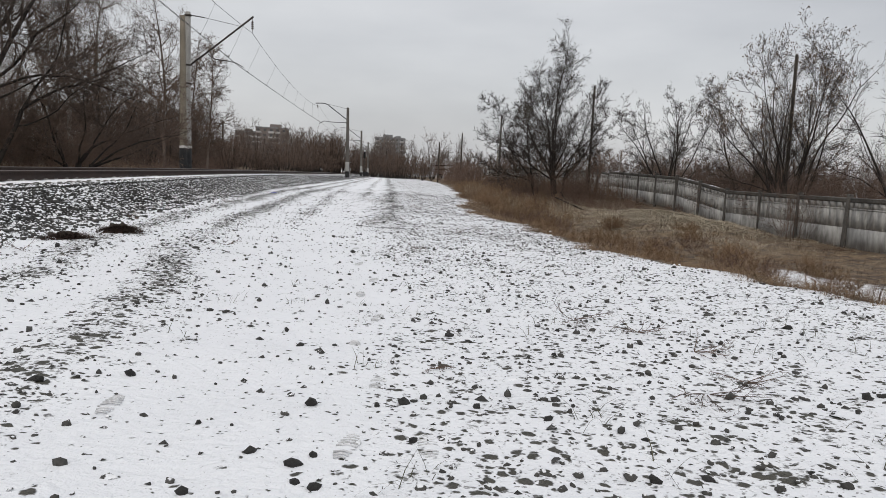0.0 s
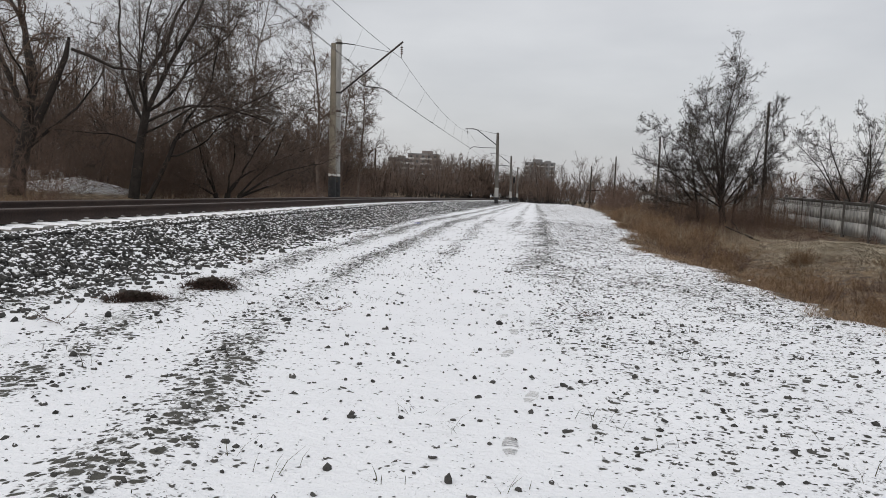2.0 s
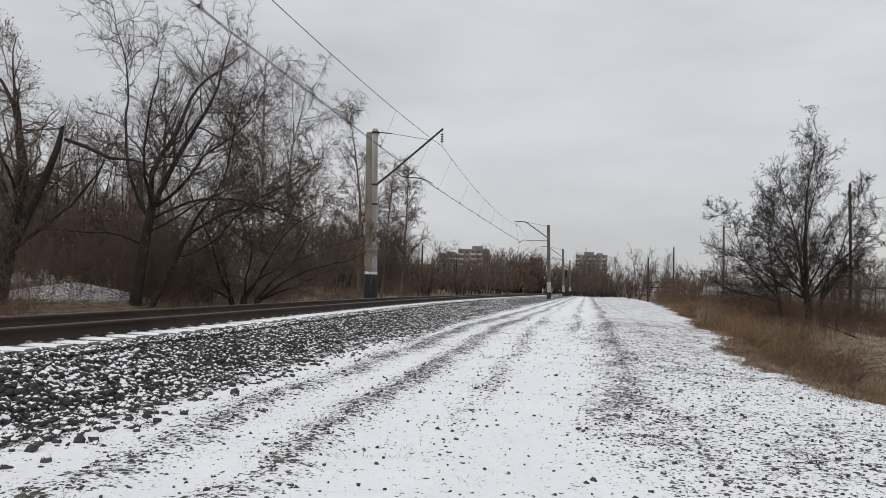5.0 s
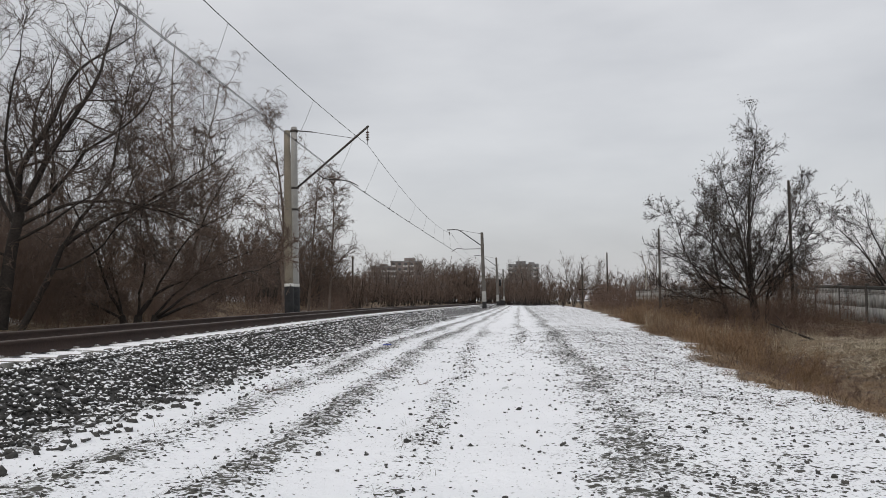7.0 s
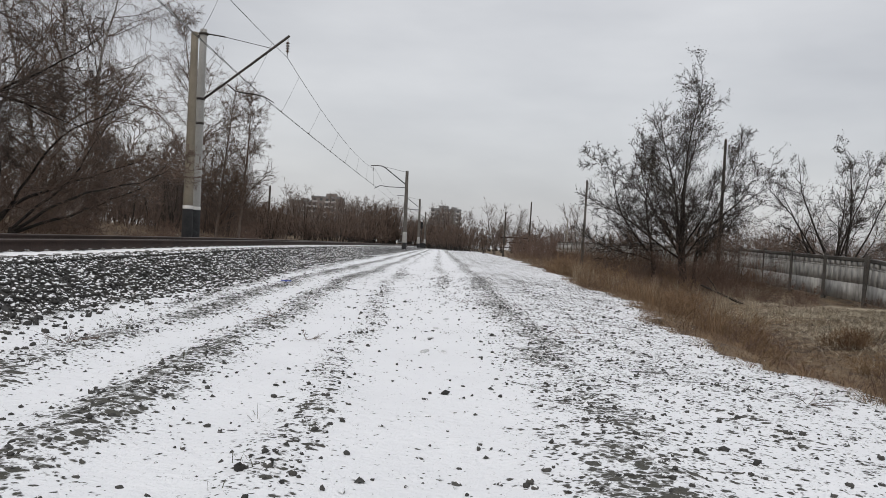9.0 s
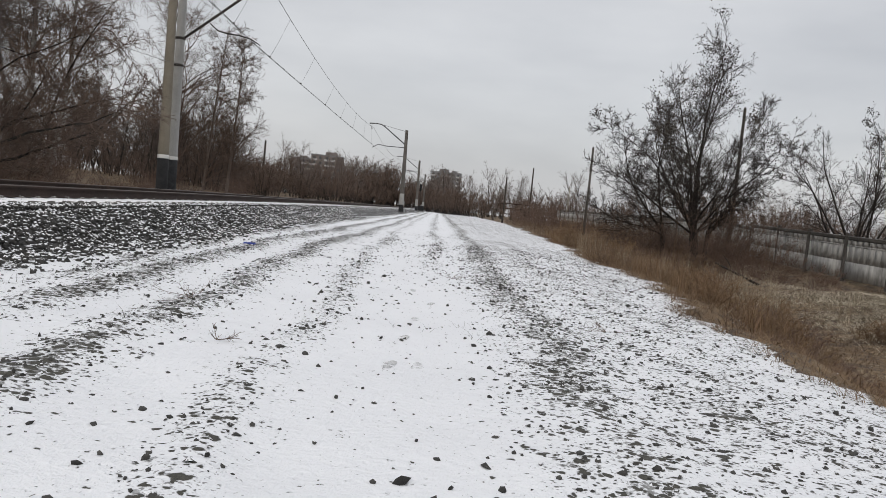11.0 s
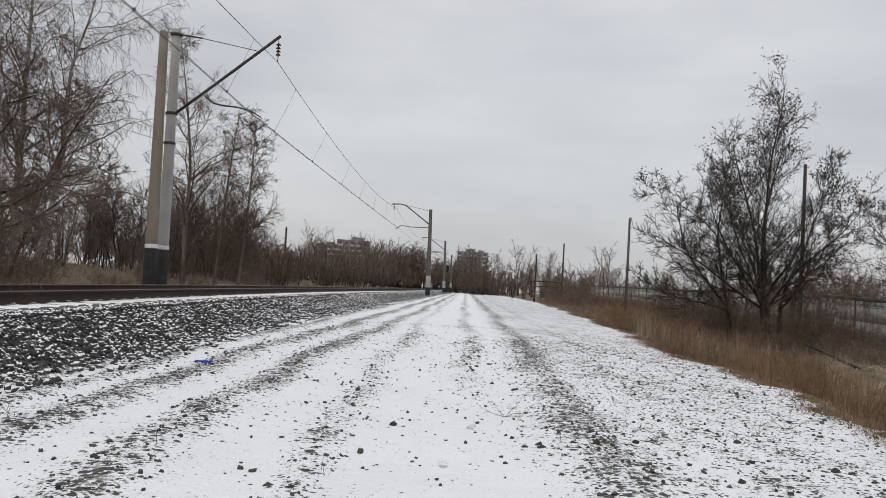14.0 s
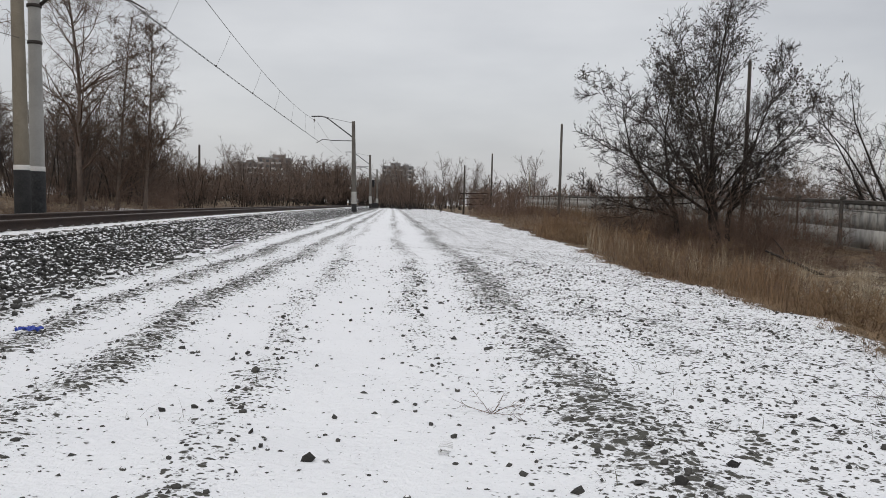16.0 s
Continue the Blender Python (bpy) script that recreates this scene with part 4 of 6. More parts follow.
# the broken willow by the track: a short bole, a snapped limb and long leaning limbs
r = np.random.RandomState(101)
S = (np.array([(0, 0, 0.0)]), np.array([(0.02, 0, 1.0)]), np.array([2.7]), np.array([0.29]))
b0 = grow(r, S, [level(9, 12, 0.035, 0.03, tip=0.72)])
top = b0[0][0][0, -1]
limbs = (np.array([top, top, top, top - (0, 0, 0.7), top - (0, 0, 0.2), top - (0, 0, 0.9), top - (0, 0, 0.5)]), np.array([(-0.55, -0.1, 0.8), (-0.18, 0.1, 1.0), (0.12, 0.2, 1.0), (-0.8, -0.3, 0.55), (0.1, -0.6, 0.8), (0.7, 0.5, 0.6), (-0.5, 0.6, 0.7)]), np.array([8.6, 8.0, 6.4, 5.6, 4.6, 5.0, 5.6]), np.array([0.125, 0.135, 0.115, 0.085, 0.07, 0.07, 0.07]))
b1 = grow(r, limbs, [
    level(13, 7, 0.13, 0.01, 0, 0.08, kids(13, 0.12, (30, 75), 0.46, 0.5, 0.014, 0.55)),
    level(9, 4, 0.22, 0.03, -0.05, 0.25, kids(9, 0.08, (30, 75), 0.55, 0.5, 0.0078)),
    level(6, 3, 0.22, 0.02, -0.10, 0.4, kids(6, 0.05, (30, 80), 0.62, 0.55, 0.0056)),
    level(3, 3, 0.18, 0.0, -0.12, 0.6),
])
# the snapped limb, with its broken end hanging over
snag = np.array([[top - (0, 0, 0.7), top + (0.38, 0, 0.15), top + (0.85, 0, 1.15), top + (1.28, 0, 2.2), top + (1.4, 0, 2.85)], [top + (1.5, 0, 2.45), top + (2.1, 0.1, 2.25), top + (2.9, 0.2, 1.9), top + (3.6, 0.2, 1.85), top + (4.2, 0.2, 1.7)]])
snag_r = np.array([[0.13, 0.125, 0.11, 0.095, 0.05], [0.055, 0.06, 0.05, 0.035, 0.012]])
willow = tree_thing("willow_tree", (-17.75, 26.6), "bare forked willow with a snapped limb behind the track", "tree", b0 + [(snag, snag_r, 8)] + b1, 3, M_BARK, M_TWIG, extra=("leaf_cover", flakes(r, tips(b1, r, 2600), 0.075, 1, 0.04), M_LEAF, "few dry brown leaves"))

# the dark spreading tree beside it: a leaning bole, twin leaders and one long bare limb
def limbed_tree(seed, boles, limbs, levels):
    """Boles given as (foot, lean, length, radius); limbs as (bole, height along it, direction, length, radius)."""
    r = np.random.RandomState(seed)
    S = tuple(np.array([b[i] for b in boles], float) for i in range(4))
    b0 = grow(r, S, [level(9, 10, 0.04, 0.02, tip=0.7)])
    pts = b0[0][0]
    P = np.array([pts[q, min(8, int(h * 8))] for q, h, *_ in limbs])
    S = (P, *(np.array([m[i] for m in limbs], float) for i in (2, 3, 4)))
    return r, b0 + grow(r, S, levels)


BARE_LEVELS = [
    level(14, 7, 0.13, 0.015, 0, 0.07, kids(16, 0.10, (28, 68), 0.48, 0.5, 0.015, 0.55)),
    level(9, 4, 0.20, 0.04, -0.03, 0.25, kids(10, 0.08, (28, 68), 0.56, 0.55, 0.0088)),
    level(6, 3, 0.20, 0.03, -0.05, 0.4, kids(6, 0.05, (25, 65), 0.62, 0.6, 0.0062)),
    level(3, 3, 0.14, 0.02, -0.05, 0.6),
]
r, b = limbed_tree(117, [((0, 0, 0), (0.16, 0, 1), 3.4, 0.211), ((0.4, 0.3, 0), (0.35, 0.3, 1), 2.6, 0.109)], [
    (0, 1.0, (-0.05, 0, 1), 8.0, 0.109), (0, 1.0, (0.28, 0.1, 1), 8.2, 0.109), (0, 0.9, (-0.62, -0.05, 0.9), 8.6, 0.066), (0, 0.95, (0.9, 0.2, 0.5), 6.2, 0.058),
    (0, 0.8, (1.0, -0.35, 0.22), 5.2, 0.047), (0, 1.0, (0.62, 0.4, 0.9), 7.2, 0.070), (0, 0.85, (-0.7, 0.5, 0.5), 5.0, 0.047), (0, 1.0, (0.2, -0.7, 0.8), 6.0, 0.062),
    (0, 0.7, (-0.5, -0.6, 0.45), 4.0, 0.039), (1, 1.0, (0.7, 0.2, 0.8), 6.0, 0.062), (1, 1.0, (0.2, 0.6, 1), 6.5, 0.062), (1, 0.8, (1.0, 0.1, 0.3), 5.0, 0.039)], BARE_LEVELS)
tree_thing("bare_tree", (-15.2, 29.8), "dark bare tree with spreading limbs behind the track", "tree", b, 2, M_BARK, M_TWIG_MID)

# the arching shrub willow between it and the masts
r, b = limbed_tree(127, [((0, 0, 0), (0.1, 0, 1), 0.6, 0.161), ((0.4, 0.2, 0), (0.3, 0, 1), 0.6, 0.141), ((-0.4, 0.1, 0), (-0.3, 0, 1), 0.6, 0.132)], [
    (0, 0.9, (0.75, 0.1, 0.75), 5.6, 0.050), (1, 0.9, (0.9, -0.2, 0.6), 5.6, 0.050), (1, 1.0, (0.6, 0.4, 0.9), 5.4, 0.045), (0, 1.0, (0.2, -0.3, 1), 4.8, 0.045),
    (2, 1.0, (-0.5, 0.2, 0.9), 4.6, 0.041), (2, 0.8, (-0.9, -0.2, 0.6), 4.6, 0.050), (0, 1.0, (0.4, 0.5, 0.9), 5.6, 0.060), (1, 0.8, (1.0, 0.2, 0.35), 5.0, 0.050), (2, 1.0, (-0.1, -0.5, 0.9), 4.8, 0.056)], BARE_LEVELS)
tree_thing("shrub_willow", (-12.75, 32.8), "bare arching shrub willow with dark stems by the track", "tree", b, 2, M_BARK, M_TWIG)

# the weeping birch
r = np.random.RandomState(103)
S = (np.array([(0, 0, 0.0), (0.7, 0.4, 0), (-0.8, 0.2, 0)]), np.array([(0.02, 0, 1.0), (0.16, 0.05, 1), (-0.14, 0, 1)]), np.array([16.5, 14.5, 15.0]), np.array([0.19, 0.16, 0.16]))
b = grow(r, S, [
    level(13, 8, 0.06, 0.02, 0, 0.12, kids(26, 0.2, (32, 68), 0.42, 0.42, 0.022, 0.45)),
    level(9, 4, 0.15, 0.06, -0.24, 0.25, kids(14, 0.12, (30, 75), 0.44, 0.5, 0.011)),
    level(6, 3, 0.2, -0.02, -0.55, 0.4, kids(8, 0.08, (30, 80), 1.0, 0.6, 0.0074)),
    level(4, 3, 0.12, -0.25, -0.8, 0.6),
])
tree_thing("weeping_birch", (-20.5, 52.0), "tall weeping birch with hanging bare twigs", "tree", b, 1, M_BIRCH, M_TWIG)

# the slim birch behind the masts
r = np.random.RandomState(104)
S = (np.array([(0, 0, 0.0), (3.4, 0.6, 0), (1.6, 1.2, 0)]), np.array([(-0.02, 0, 1.0), (0.05, 0, 1), (0.0, 0, 1)]), np.array([16.2, 11.0, 12.0]), np.array([0.17, 0.12, 0.12]))
b = grow(r, S, [
    level(14, 8, 0.03, 0.0, 0, 0.08, kids(52, 0.08, (34, 62), 0.36, 0.45, 0.02, 0.62)),
    level(9, 4, 0.13, 0.08, -0.16, 0.25, kids(11, 0.10, (28, 68), 0.50, 0.5, 0.0115)),
    level(6, 3, 0.16, 0.03, -0.28, 0.4, kids(7, 0.06, (25, 65), 0.70, 0.6, 0.0085)),
    level(3, 3, 0.12, 0.0, -0.4, 0.6),
])
tree_thing("birch_tree", (-19.0, 68.0), "slim bare birch behind the concrete masts", "tree", b, 1, M_TWIG_GREY, M_TWIG)


def vase_tree(seed, at, height, label, n=6, seeds=2200, lean=(4, 52), fine=9, leaf=None):
    """A many-stemmed tree of vase shape that still carries bunches of dry seeds at its tips."""
    r = np.random.RandomState(seed)
    P, D, L, R = stems(r, n, lean, height * 0.88, 0.078 * height / 9, 0.35)
    turn = np.arange(n) * 2.4 + r.uniform(0, 0.5, n)
    tilt = np.radians(lean[0] + (lean[1] - lean[0]) * (np.arange(n) + 0.3) / n)
    D = np.stack([np.cos(turn) * np.sin(tilt), np.sin(turn) * np.sin(tilt), np.cos(tilt)], -1)
    L = L * (0.72 + 0.28 * D[:, 2] ** 2)
    P = P * 0.4 + D * 0.9
    b = grow(r, (P, D, L, R), [
        level(11, 6, 0.09, 0.03, 0, 0.08, kids(11, 0.16, (22, 56), 0.48, 0.5, 0.013, 0.5)),
        level(8, 4, 0.15, 0.04, 0, 0.25, kids(8, 0.10, (25, 60), 0.55, 0.55, 0.0085)),
        level(5, 3, 0.15, 0.03, 0, 0.4, kids(fine - 2, 0.06, (20, 55), 0.66, 0.55, 0.0068)),
        level(3, 3, 0.12, 0.03, 0, 0.6),
    ])
    p = tips(b, r, 9000)
    w = bumps(p[:, 0] * 1.0 + p[:, 2], p[:, 1] + p[:, 2] * 0.7, 1.5, seed) + 0.10 * (p[:, 2] - height * 0.55)
    p = p[np.argsort(-w)[:seeds]]
    return tree_thing("ash_leaved_maple", at, label, "tree", b, 1, M_BARK, M_TWIG_DARK, extra=("seed_cover", flakes(r, p, 0.095, 2, 0.07), leaf or M_SEED, "dry brown leaves" if leaf else "dark dry seed bunches"))


# the broad maple before the fence: a forked bole, arching limbs and a domed crown
MAPLE_LEVELS = [
    level(14, 7, 0.075, 0.024, 0, 0.07, kids(21, 0.08, (26, 60), 0.46, 0.5, 0.014, 0.6)),
    level(9, 4, 0.14, 0.035, 0, 0.25, kids(10, 0.08, (25, 60), 0.56, 0.55, 0.0092, 0.5)),
    level(6, 3, 0.13, 0.03, 0, 0.4, kids(6, 0.05, (20, 52), 0.66, 0.6, 0.0074)),
    level(3, 3, 0.10, 0.02, 0, 0.6),
]
r, b = limbed_tree(209, [((0, 0, 0), (-0.06, 0, 1), 2.0, 0.24), ((-1.4, 0.3, 0), (-0.15, 0, 1), 1.5, 0.13), ((0.7, 0.5, 0), (0.08, 0.1, 1), 1.8, 0.12)], [
    (0, 1.0, (0.0, 0, 1), 9.2, 0.09), (0, 1.0, (0.20, 0.2, 1), 8.0, 0.08), (0, 0.9, (-0.26, -0.1, 1), 7.8, 0.085), (0, 0.8, (0.50, -0.2, 0.8), 5.6, 0.065),
    (0, 0.9, (-0.72, 0.2, 0.72), 6.0, 0.075), (0, 0.8, (-1.0, -0.15, 0.50), 6.2, 0.065), (0, 0.8, (0.85, 0.2, 0.6), 4.4, 0.05), (0, 0.9, (-0.1, 0.8, 0.8), 6.0, 0.06),
    (0, 0.9, (0.1, -0.8, 0.8), 5.8, 0.06), (0, 0.85, (-0.7, -0.5, 0.6), 6.0, 0.06), (1, 1.0, (-0.7, 0.1, 0.75), 5.8, 0.065), (1, 1.0, (-0.15, 0.1, 1), 6.2, 0.065),
    (1, 0.9, (-1.0, 0.25, 0.36), 4.2, 0.045), (2, 1.0, (0.30, 0.2, 1), 6.6, 0.06), (2, 0.9, (0.75, -0.1, 0.7), 4.6, 0.05), (0, 1.0, (-0.5, 0.4, 0.95), 6.6, 0.06)], MAPLE_LEVELS)
p = tips(b, r, 12000)
w = bumps(p[:, 0] + p[:, 2], p[:, 1] + p[:, 2] * 0.7, 1.3, 201) + 0.12 * (p[:, 2] - 5.5) - 0.05 * p[:, 0]
tree_thing("ash_leaved_maple", (11.75, 51.5), "broad dark maple with dry seed bunches before the fence", "tree", b, 2, M_BARK, M_TWIG_DARK, extra=("seed_cover", flakes(r, p[np.argsort(-w)[:1200]], 0.10, 4, 0.11), M_SEED, "dark dry seed bunches"))
vase_tree(202, (20.2, 53.0), 8.4, "bare tree with tufts of dry seeds behind the fence", 9, 1300, (5, 46), 8)
vase_tree(203, (20.8, 37.5), 9.4, "many-stemmed tree with dry brown leaves around a pole", 13, 3600, (3, 36), 7, M_LEAF)
vase_tree(204, (21.5, 44.0), 7.6, "bare slim tree behind the fence", 6, 300, (5, 34), 7)
vase_tree(205, (23.0, 31.5), 9.4, "grey bare tree behind the fence", 4, 60, (5, 30), 6)


def thicket_tree(seed, height, n, dense):
    r = np.random.RandomState(seed)
    S = stems(r, n, (2, 14), height, 0.06 * height / 7, 0.6)
    return grow(r, S, [
        level(8, 5, 0.05, 0.03, 0, 0.15, kids(dense, 0.15, (20, 52), 0.36, 0.45, 0.011, 0.5)),
        level(5, 3, 0.15, 0.05, 0, 0.3, kids(9, 0.1, (30, 75), 0.5, 0.5, 0.008)),
        level(3, 3, 0.2, 0.04, 0, 0.4, kids(7, 0.1, (30, 80), 0.72, 0.6, 0.0065)),
        level(2, 3, 0.16, 0.03, 0, 0.6),
    ])


def bush(seed, height, n, spread=1.3):
    r = np.random.RandomState(seed)
    S = stems(r, n, (2, 46), height, 0.012, spread)
    return grow(r, S, [
        level(6, 3, 0.10, 0.03, -0.03, 0.3, kids(8, 0.08, (20, 60), 0.45, 0.6, 0.007)),
        level(3, 3, 0.16, 0.04, 0, 0.4, kids(8, 0.05, (20, 65), 0.68, 0.65, 0.0065)),
        level(2, 3, 0.18, 0.02, 0, 0.6),
    ])


def far_tree(seed, height, n, dense, thick):
    """A bare tree seen only from far off: fewer, stouter twigs."""
    r = np.random.RandomState(seed)
    S = stems(r, n, (2, 16 if n < 12 else 30), height, 0.09 if n < 12 else 0.05, 0.8 if n < 12 else 3.5)
    return grow(r, S, [
        level(6, 4, 0.06, 0.03, 0, 0.2, kids(dense, 0.10, (18, 55), 0.42, 0.5, thick * 1.3, 0.5)),
        level(4, 3, 0.12, 0.05, 0, 0.35, kids(14, 0.08, (18, 60), 0.62, 0.6, thick)),
        level(2, 3, 0.16, 0.03, 0, 0.6),
    ])


far_off = (0, -200)
WOOD, BRUSH = "wood along the track", "brush along the track"
PROTO_T = [tree_thing("thicket_tree", far_off, label, "tree", thicket_tree(300 + i, h, n, d), 1, M_BARK, m, WOOD, foot=0) for i, (h, n, d, m, label) in enumerate([(9.5, 2, 13, M_TWIG, "bare slender twin-stemmed tree in the leafless wood"), (8.0, 4, 7, M_TWIG, "bare clumped young trees in the leafless wood"), (11.5, 1, 26, M_TWIG_GREY, "tall grey bare tree in the leafless wood"), (7.0, 5, 6, M_TWIG_RED, "reddish brown bare saplings in the wood")])]
PROTO_B = [tree_thing("bare_bush", far_off, label, "bush", bush(350 + i, h, n, sp), 1, M_TWIG_RED, m, BRUSH, foot=0) for i, (h, n, sp, m, label) in enumerate([(2.6, 17, 1.5, M_TWIG_RED, "dense reddish brown leafless bush in dead grass"), (3.6, 15, 1.3, M_TWIG, "tall dark leafless bush in dead grass"), (1.3, 20, 0.9, M_TWIG_RED, "low brown leafless bush in dead grass")])]
PROTO_F = [tree_thing("distant_tree", far_off, label, "tree", far_tree(400 + i, h, n, d, k), 1, M_BARK, m, "distant tree belt", foot=0) for i, (h, n, d, k, m, label) in enumerate([(9.5, 5, 14, 0.021, M_TWIG_GREY, "grey bare tree in the distant belt"), (7.5, 8, 9, 0.023, M_TWIG, "brown bare tree clump in the distant belt"), (11.0, 3, 22, 0.02, M_TWIG_GREY, "tall bare tree in the distant belt"), (4.2, 18, 6, 0.026, M_TWIG, "dense brown brush in the distant belt")])]


PROTO_W = [tree_thing("weed_clump", far_off, label, "weeds", bush(470 + i, h, n, sp), 1, M_STALK, m, "weed clumps on the bank", foot=0) for i, (h, n, sp, m, label) in enumerate([(0.95, 20, 0.65, M_CLUMP, "dense orange brown clump of dead weeds"), (0.7, 22, 0.8, M_GRASS, "low tan tangle of dead weeds")])]
PROTO_D = [tree_thing("alder_tree", far_off, label, "tree", far_tree(450 + i, h, n, d, k), 1, M_BARK, M_TWIG_MID, "dark wood behind the birches", foot=0) for i, (h, n, d, k, label) in enumerate([(10.5, 2, 30, 0.021, "tall dark bare alder in the crowded wood"), (9.0, 4, 18, 0.022, "dark clumped bare alders in the crowded wood")])]


def plant(proto, at, size, turn, sink=0.1):
    return copy_thing(proto, pose(at[0], at[1], float(ground_z(*at)) - sink, 0, 0, turn) @ Matrix.Scale(size, 4))


rng = np.random.RandomState(77)


def mound_strip(x, y):
    """The open strip with a snowy mound between the willow and the dark tree."""
    return (abs((x + 11) * 0.814 + (y - 21.5) * 0.581) < 1.5) & (y > 20) & (y < 32.5)


def clearing(x, y):
    """The mound's strip, and the open field beside the wood."""
    return mound_strip(x, y) | ((x < -1.0 - 1.03 * (y - 4.1)) & (x > -41))


def scatter(protos, n, xr, yr, size, weights=None):
    for _ in range(n):
        at = (rng.uniform(*xr), rng.uniform(*yr))
        proto, k, turn = protos[rng.choice(len(protos), p=weights)], rng.uniform(*size), rng.uniform(0, 360)
        if not clearing(*at):
            plant(proto, at, k, turn)


# left wood: brush along the foot of the track, trees behind
scatter(PROTO_B, 22, (-18.8, -14.4), (25, 44), (0.75, 1.2), [0.4, 0.45, 0.15])
scatter(PROTO_B, 18, (-20, -14.6), (44, 66), (0.35, 0.6), [0.5, 0.3, 0.2])
scatter(PROTO_B, 10, (-26, -18.5), (25, 44), (1.0, 1.4), [0.45, 0.5, 0.05])
scatter(PROTO_B, 9, (-28, -19), (44, 66), (0.45, 0.75), [0.45, 0.5, 0.05])
scatter(PROTO_B, 4, (-22.5, -16.2), (23.5, 27.5), (0.6, 0.9), [0.3, 0.5, 0.2])
scatter(PROTO_T, 15, (-28, -18.5), (35, 50), (0.8, 1.1))
scatter(PROTO_T, 7, (-34, -23), (70, 92), (0.6, 0.85))
scatter(PROTO_D, 20, (-46, -25), (80, 112), (0.7, 0.92))
scatter(PROTO_D, 8, (-30, -21), (74, 90), (0.6, 0.85))
scatter(PROTO_F, 8, (-52, -40), (62, 90), (0.9, 1.2), [0.4, 0.3, 0.3, 0])
scatter(PROTO_F, 26, (-40, -17), (84, 120), (0.55, 0.8), [0, 0, 0, 1.0])
scatter(PROTO_B, 18, (-26, -15), (66, 100), (0.4, 0.75), [0.45, 0.45, 0.1])
scatter(PROTO_F, 18, (-44, -19), (104, 150), (0.55, 0.78), [0.25, 0.35, 0.1, 0.3])
scatter(PROTO_F, 20, (-62, -13), (150, 215), (0.78, 1.05), [0.4, 0.3, 0.2, 0.1])
scatter(PROTO_F, 26, (-40, -12.5), (125, 190), (0.8, 1.15), [0, 0, 0, 1.0])
# the dark wood across the field
scatter(PROTO_F, 34, (-76, -47), (30, 76), (0.7, 0.95), [0.4, 0.2, 0.4, 0])
scatter(PROTO_F, 7, (-56, -42), (26, 60), (0.8, 1.2), [0, 0, 0, 1.0])
scatter(PROTO_B, 8, (-44, -30), (22, 46), (1.0, 1.5), [0.3, 0.6, 0.1])
scatter(PROTO_B, 6, (-28, -20), (16, 25), (0.8, 1.1), [0.3, 0.4, 0.3])
scatter(PROTO_F, 26, (-76, -45), (30, 84), (0.9, 1.4), [0, 0, 0, 1.0])
scatter(PROTO_T, 9, (-42, -25), (34, 58), (0.8, 1.05))
scatter(PROTO_B, 6, (-20.5, -14.3), (20.5, 26), (0.4, 0.7), [0.35, 0.1, 0.55])
for x, y, k in ((-19.3, 26.9, 0.8), (-16.9, 28.9, 0.45), (-14.4, 31.2, 0.8), (-13.9, 33.0, 0.7), (-18.6, 26.0, 0.5)):
    plant(PROTO_B[1], (x, y), k, 50 * y)
scatter(PROTO_F, 12, (-60, -28), (96, 124), (0.9, 1.25), [0, 0, 0, 1.0])
scatter(PROTO_F, 12, (-84, -52), (34, 84), (0.75, 1.05), [0, 0, 0, 1.0])
# far end and right side
scatter(PROTO_F, 24, (-4.6, 44), (225, 285), (1.0, 1.35), [0.4, 0.4, 0.2, 0])
scatter(PROTO_F, 8, (-4.0, 8), (215, 245), (1.1, 1.5), [0, 0, 0, 1.0])
scatter(PROTO_F, 9, (-4.8, 9), (225, 260), (0.8, 1.05), [0.5, 0.5, 0, 0])
scatter(PROTO_F, 13, (-78, -34), (290, 380), (1.15, 1.5), [0.4, 0.4, 0.2, 0])
scatter(PROTO_F, 18, (-34, -12), (225, 300), (1.3, 1.7), [0.4, 0.4, 0.2, 0])
scatter(PROTO_F, 14, (-28, -11.5), (205, 240), (1.3, 1.8), [0, 0, 0, 1.0])
scatter(PROTO_F, 16, (-16, 4), (380, 460), (1.3, 1.7), [0.4, 0.3, 0, 0.3])
scatter(PROTO_F, 18, (-1.5, 48), (190, 250), (1.0, 1.4), [0, 0, 0, 1.0])
scatter(PROTO_F, 12, (7, 34), (135, 190), (0.35, 0.65), [0.2, 0.5, 0, 0.3])
scatter(PROTO_F, 18, (30, 130), (150, 260), (0.6, 0.95), [0.25, 0.25, 0.1, 0.4])
scatter(PROTO_F, 14, (26, 74), (70, 130), (0.4, 0.7), [0.4, 0.3, 0.2, 0.1])
scatter(PROTO_B, 26, (20.5, 32), (38, 84), (0.9, 1.3), [0.4, 0.6, 0])
scatter(PROTO_F, 9, (26, 64), (80, 130), (0.8, 1.2), [0, 0, 0, 1.0])
for x, y, k in ((10.6, 50.6, 0.8), (12.9, 50.3, 0.7), (13.9, 52.2, 0.9), (9.7, 52.6, 0.7), (11.6, 49.2, 0.6), (14.8, 50.6, 0.7)):
    plant(PROTO_B[0], (x, y), k, 60 * x)
plant(PROTO_B[0], (20.6, 37.4), 1.0, 40)
plant(PROTO_B[1], (20.2, 34.5), 0.9, 140)
plant(PROTO_B[1], (17.6, 30.8), 0.75, 200)
scatter(PROTO_B, 9, (9.0, 14.5), (48, 62), (0.45, 0.75), [0.6, 0.2, 0.2])
scatter(PROTO_B, 8, (16.0, 18.0), (50, 84), (0.25, 0.4), [0.6, 0.2, 0.2])
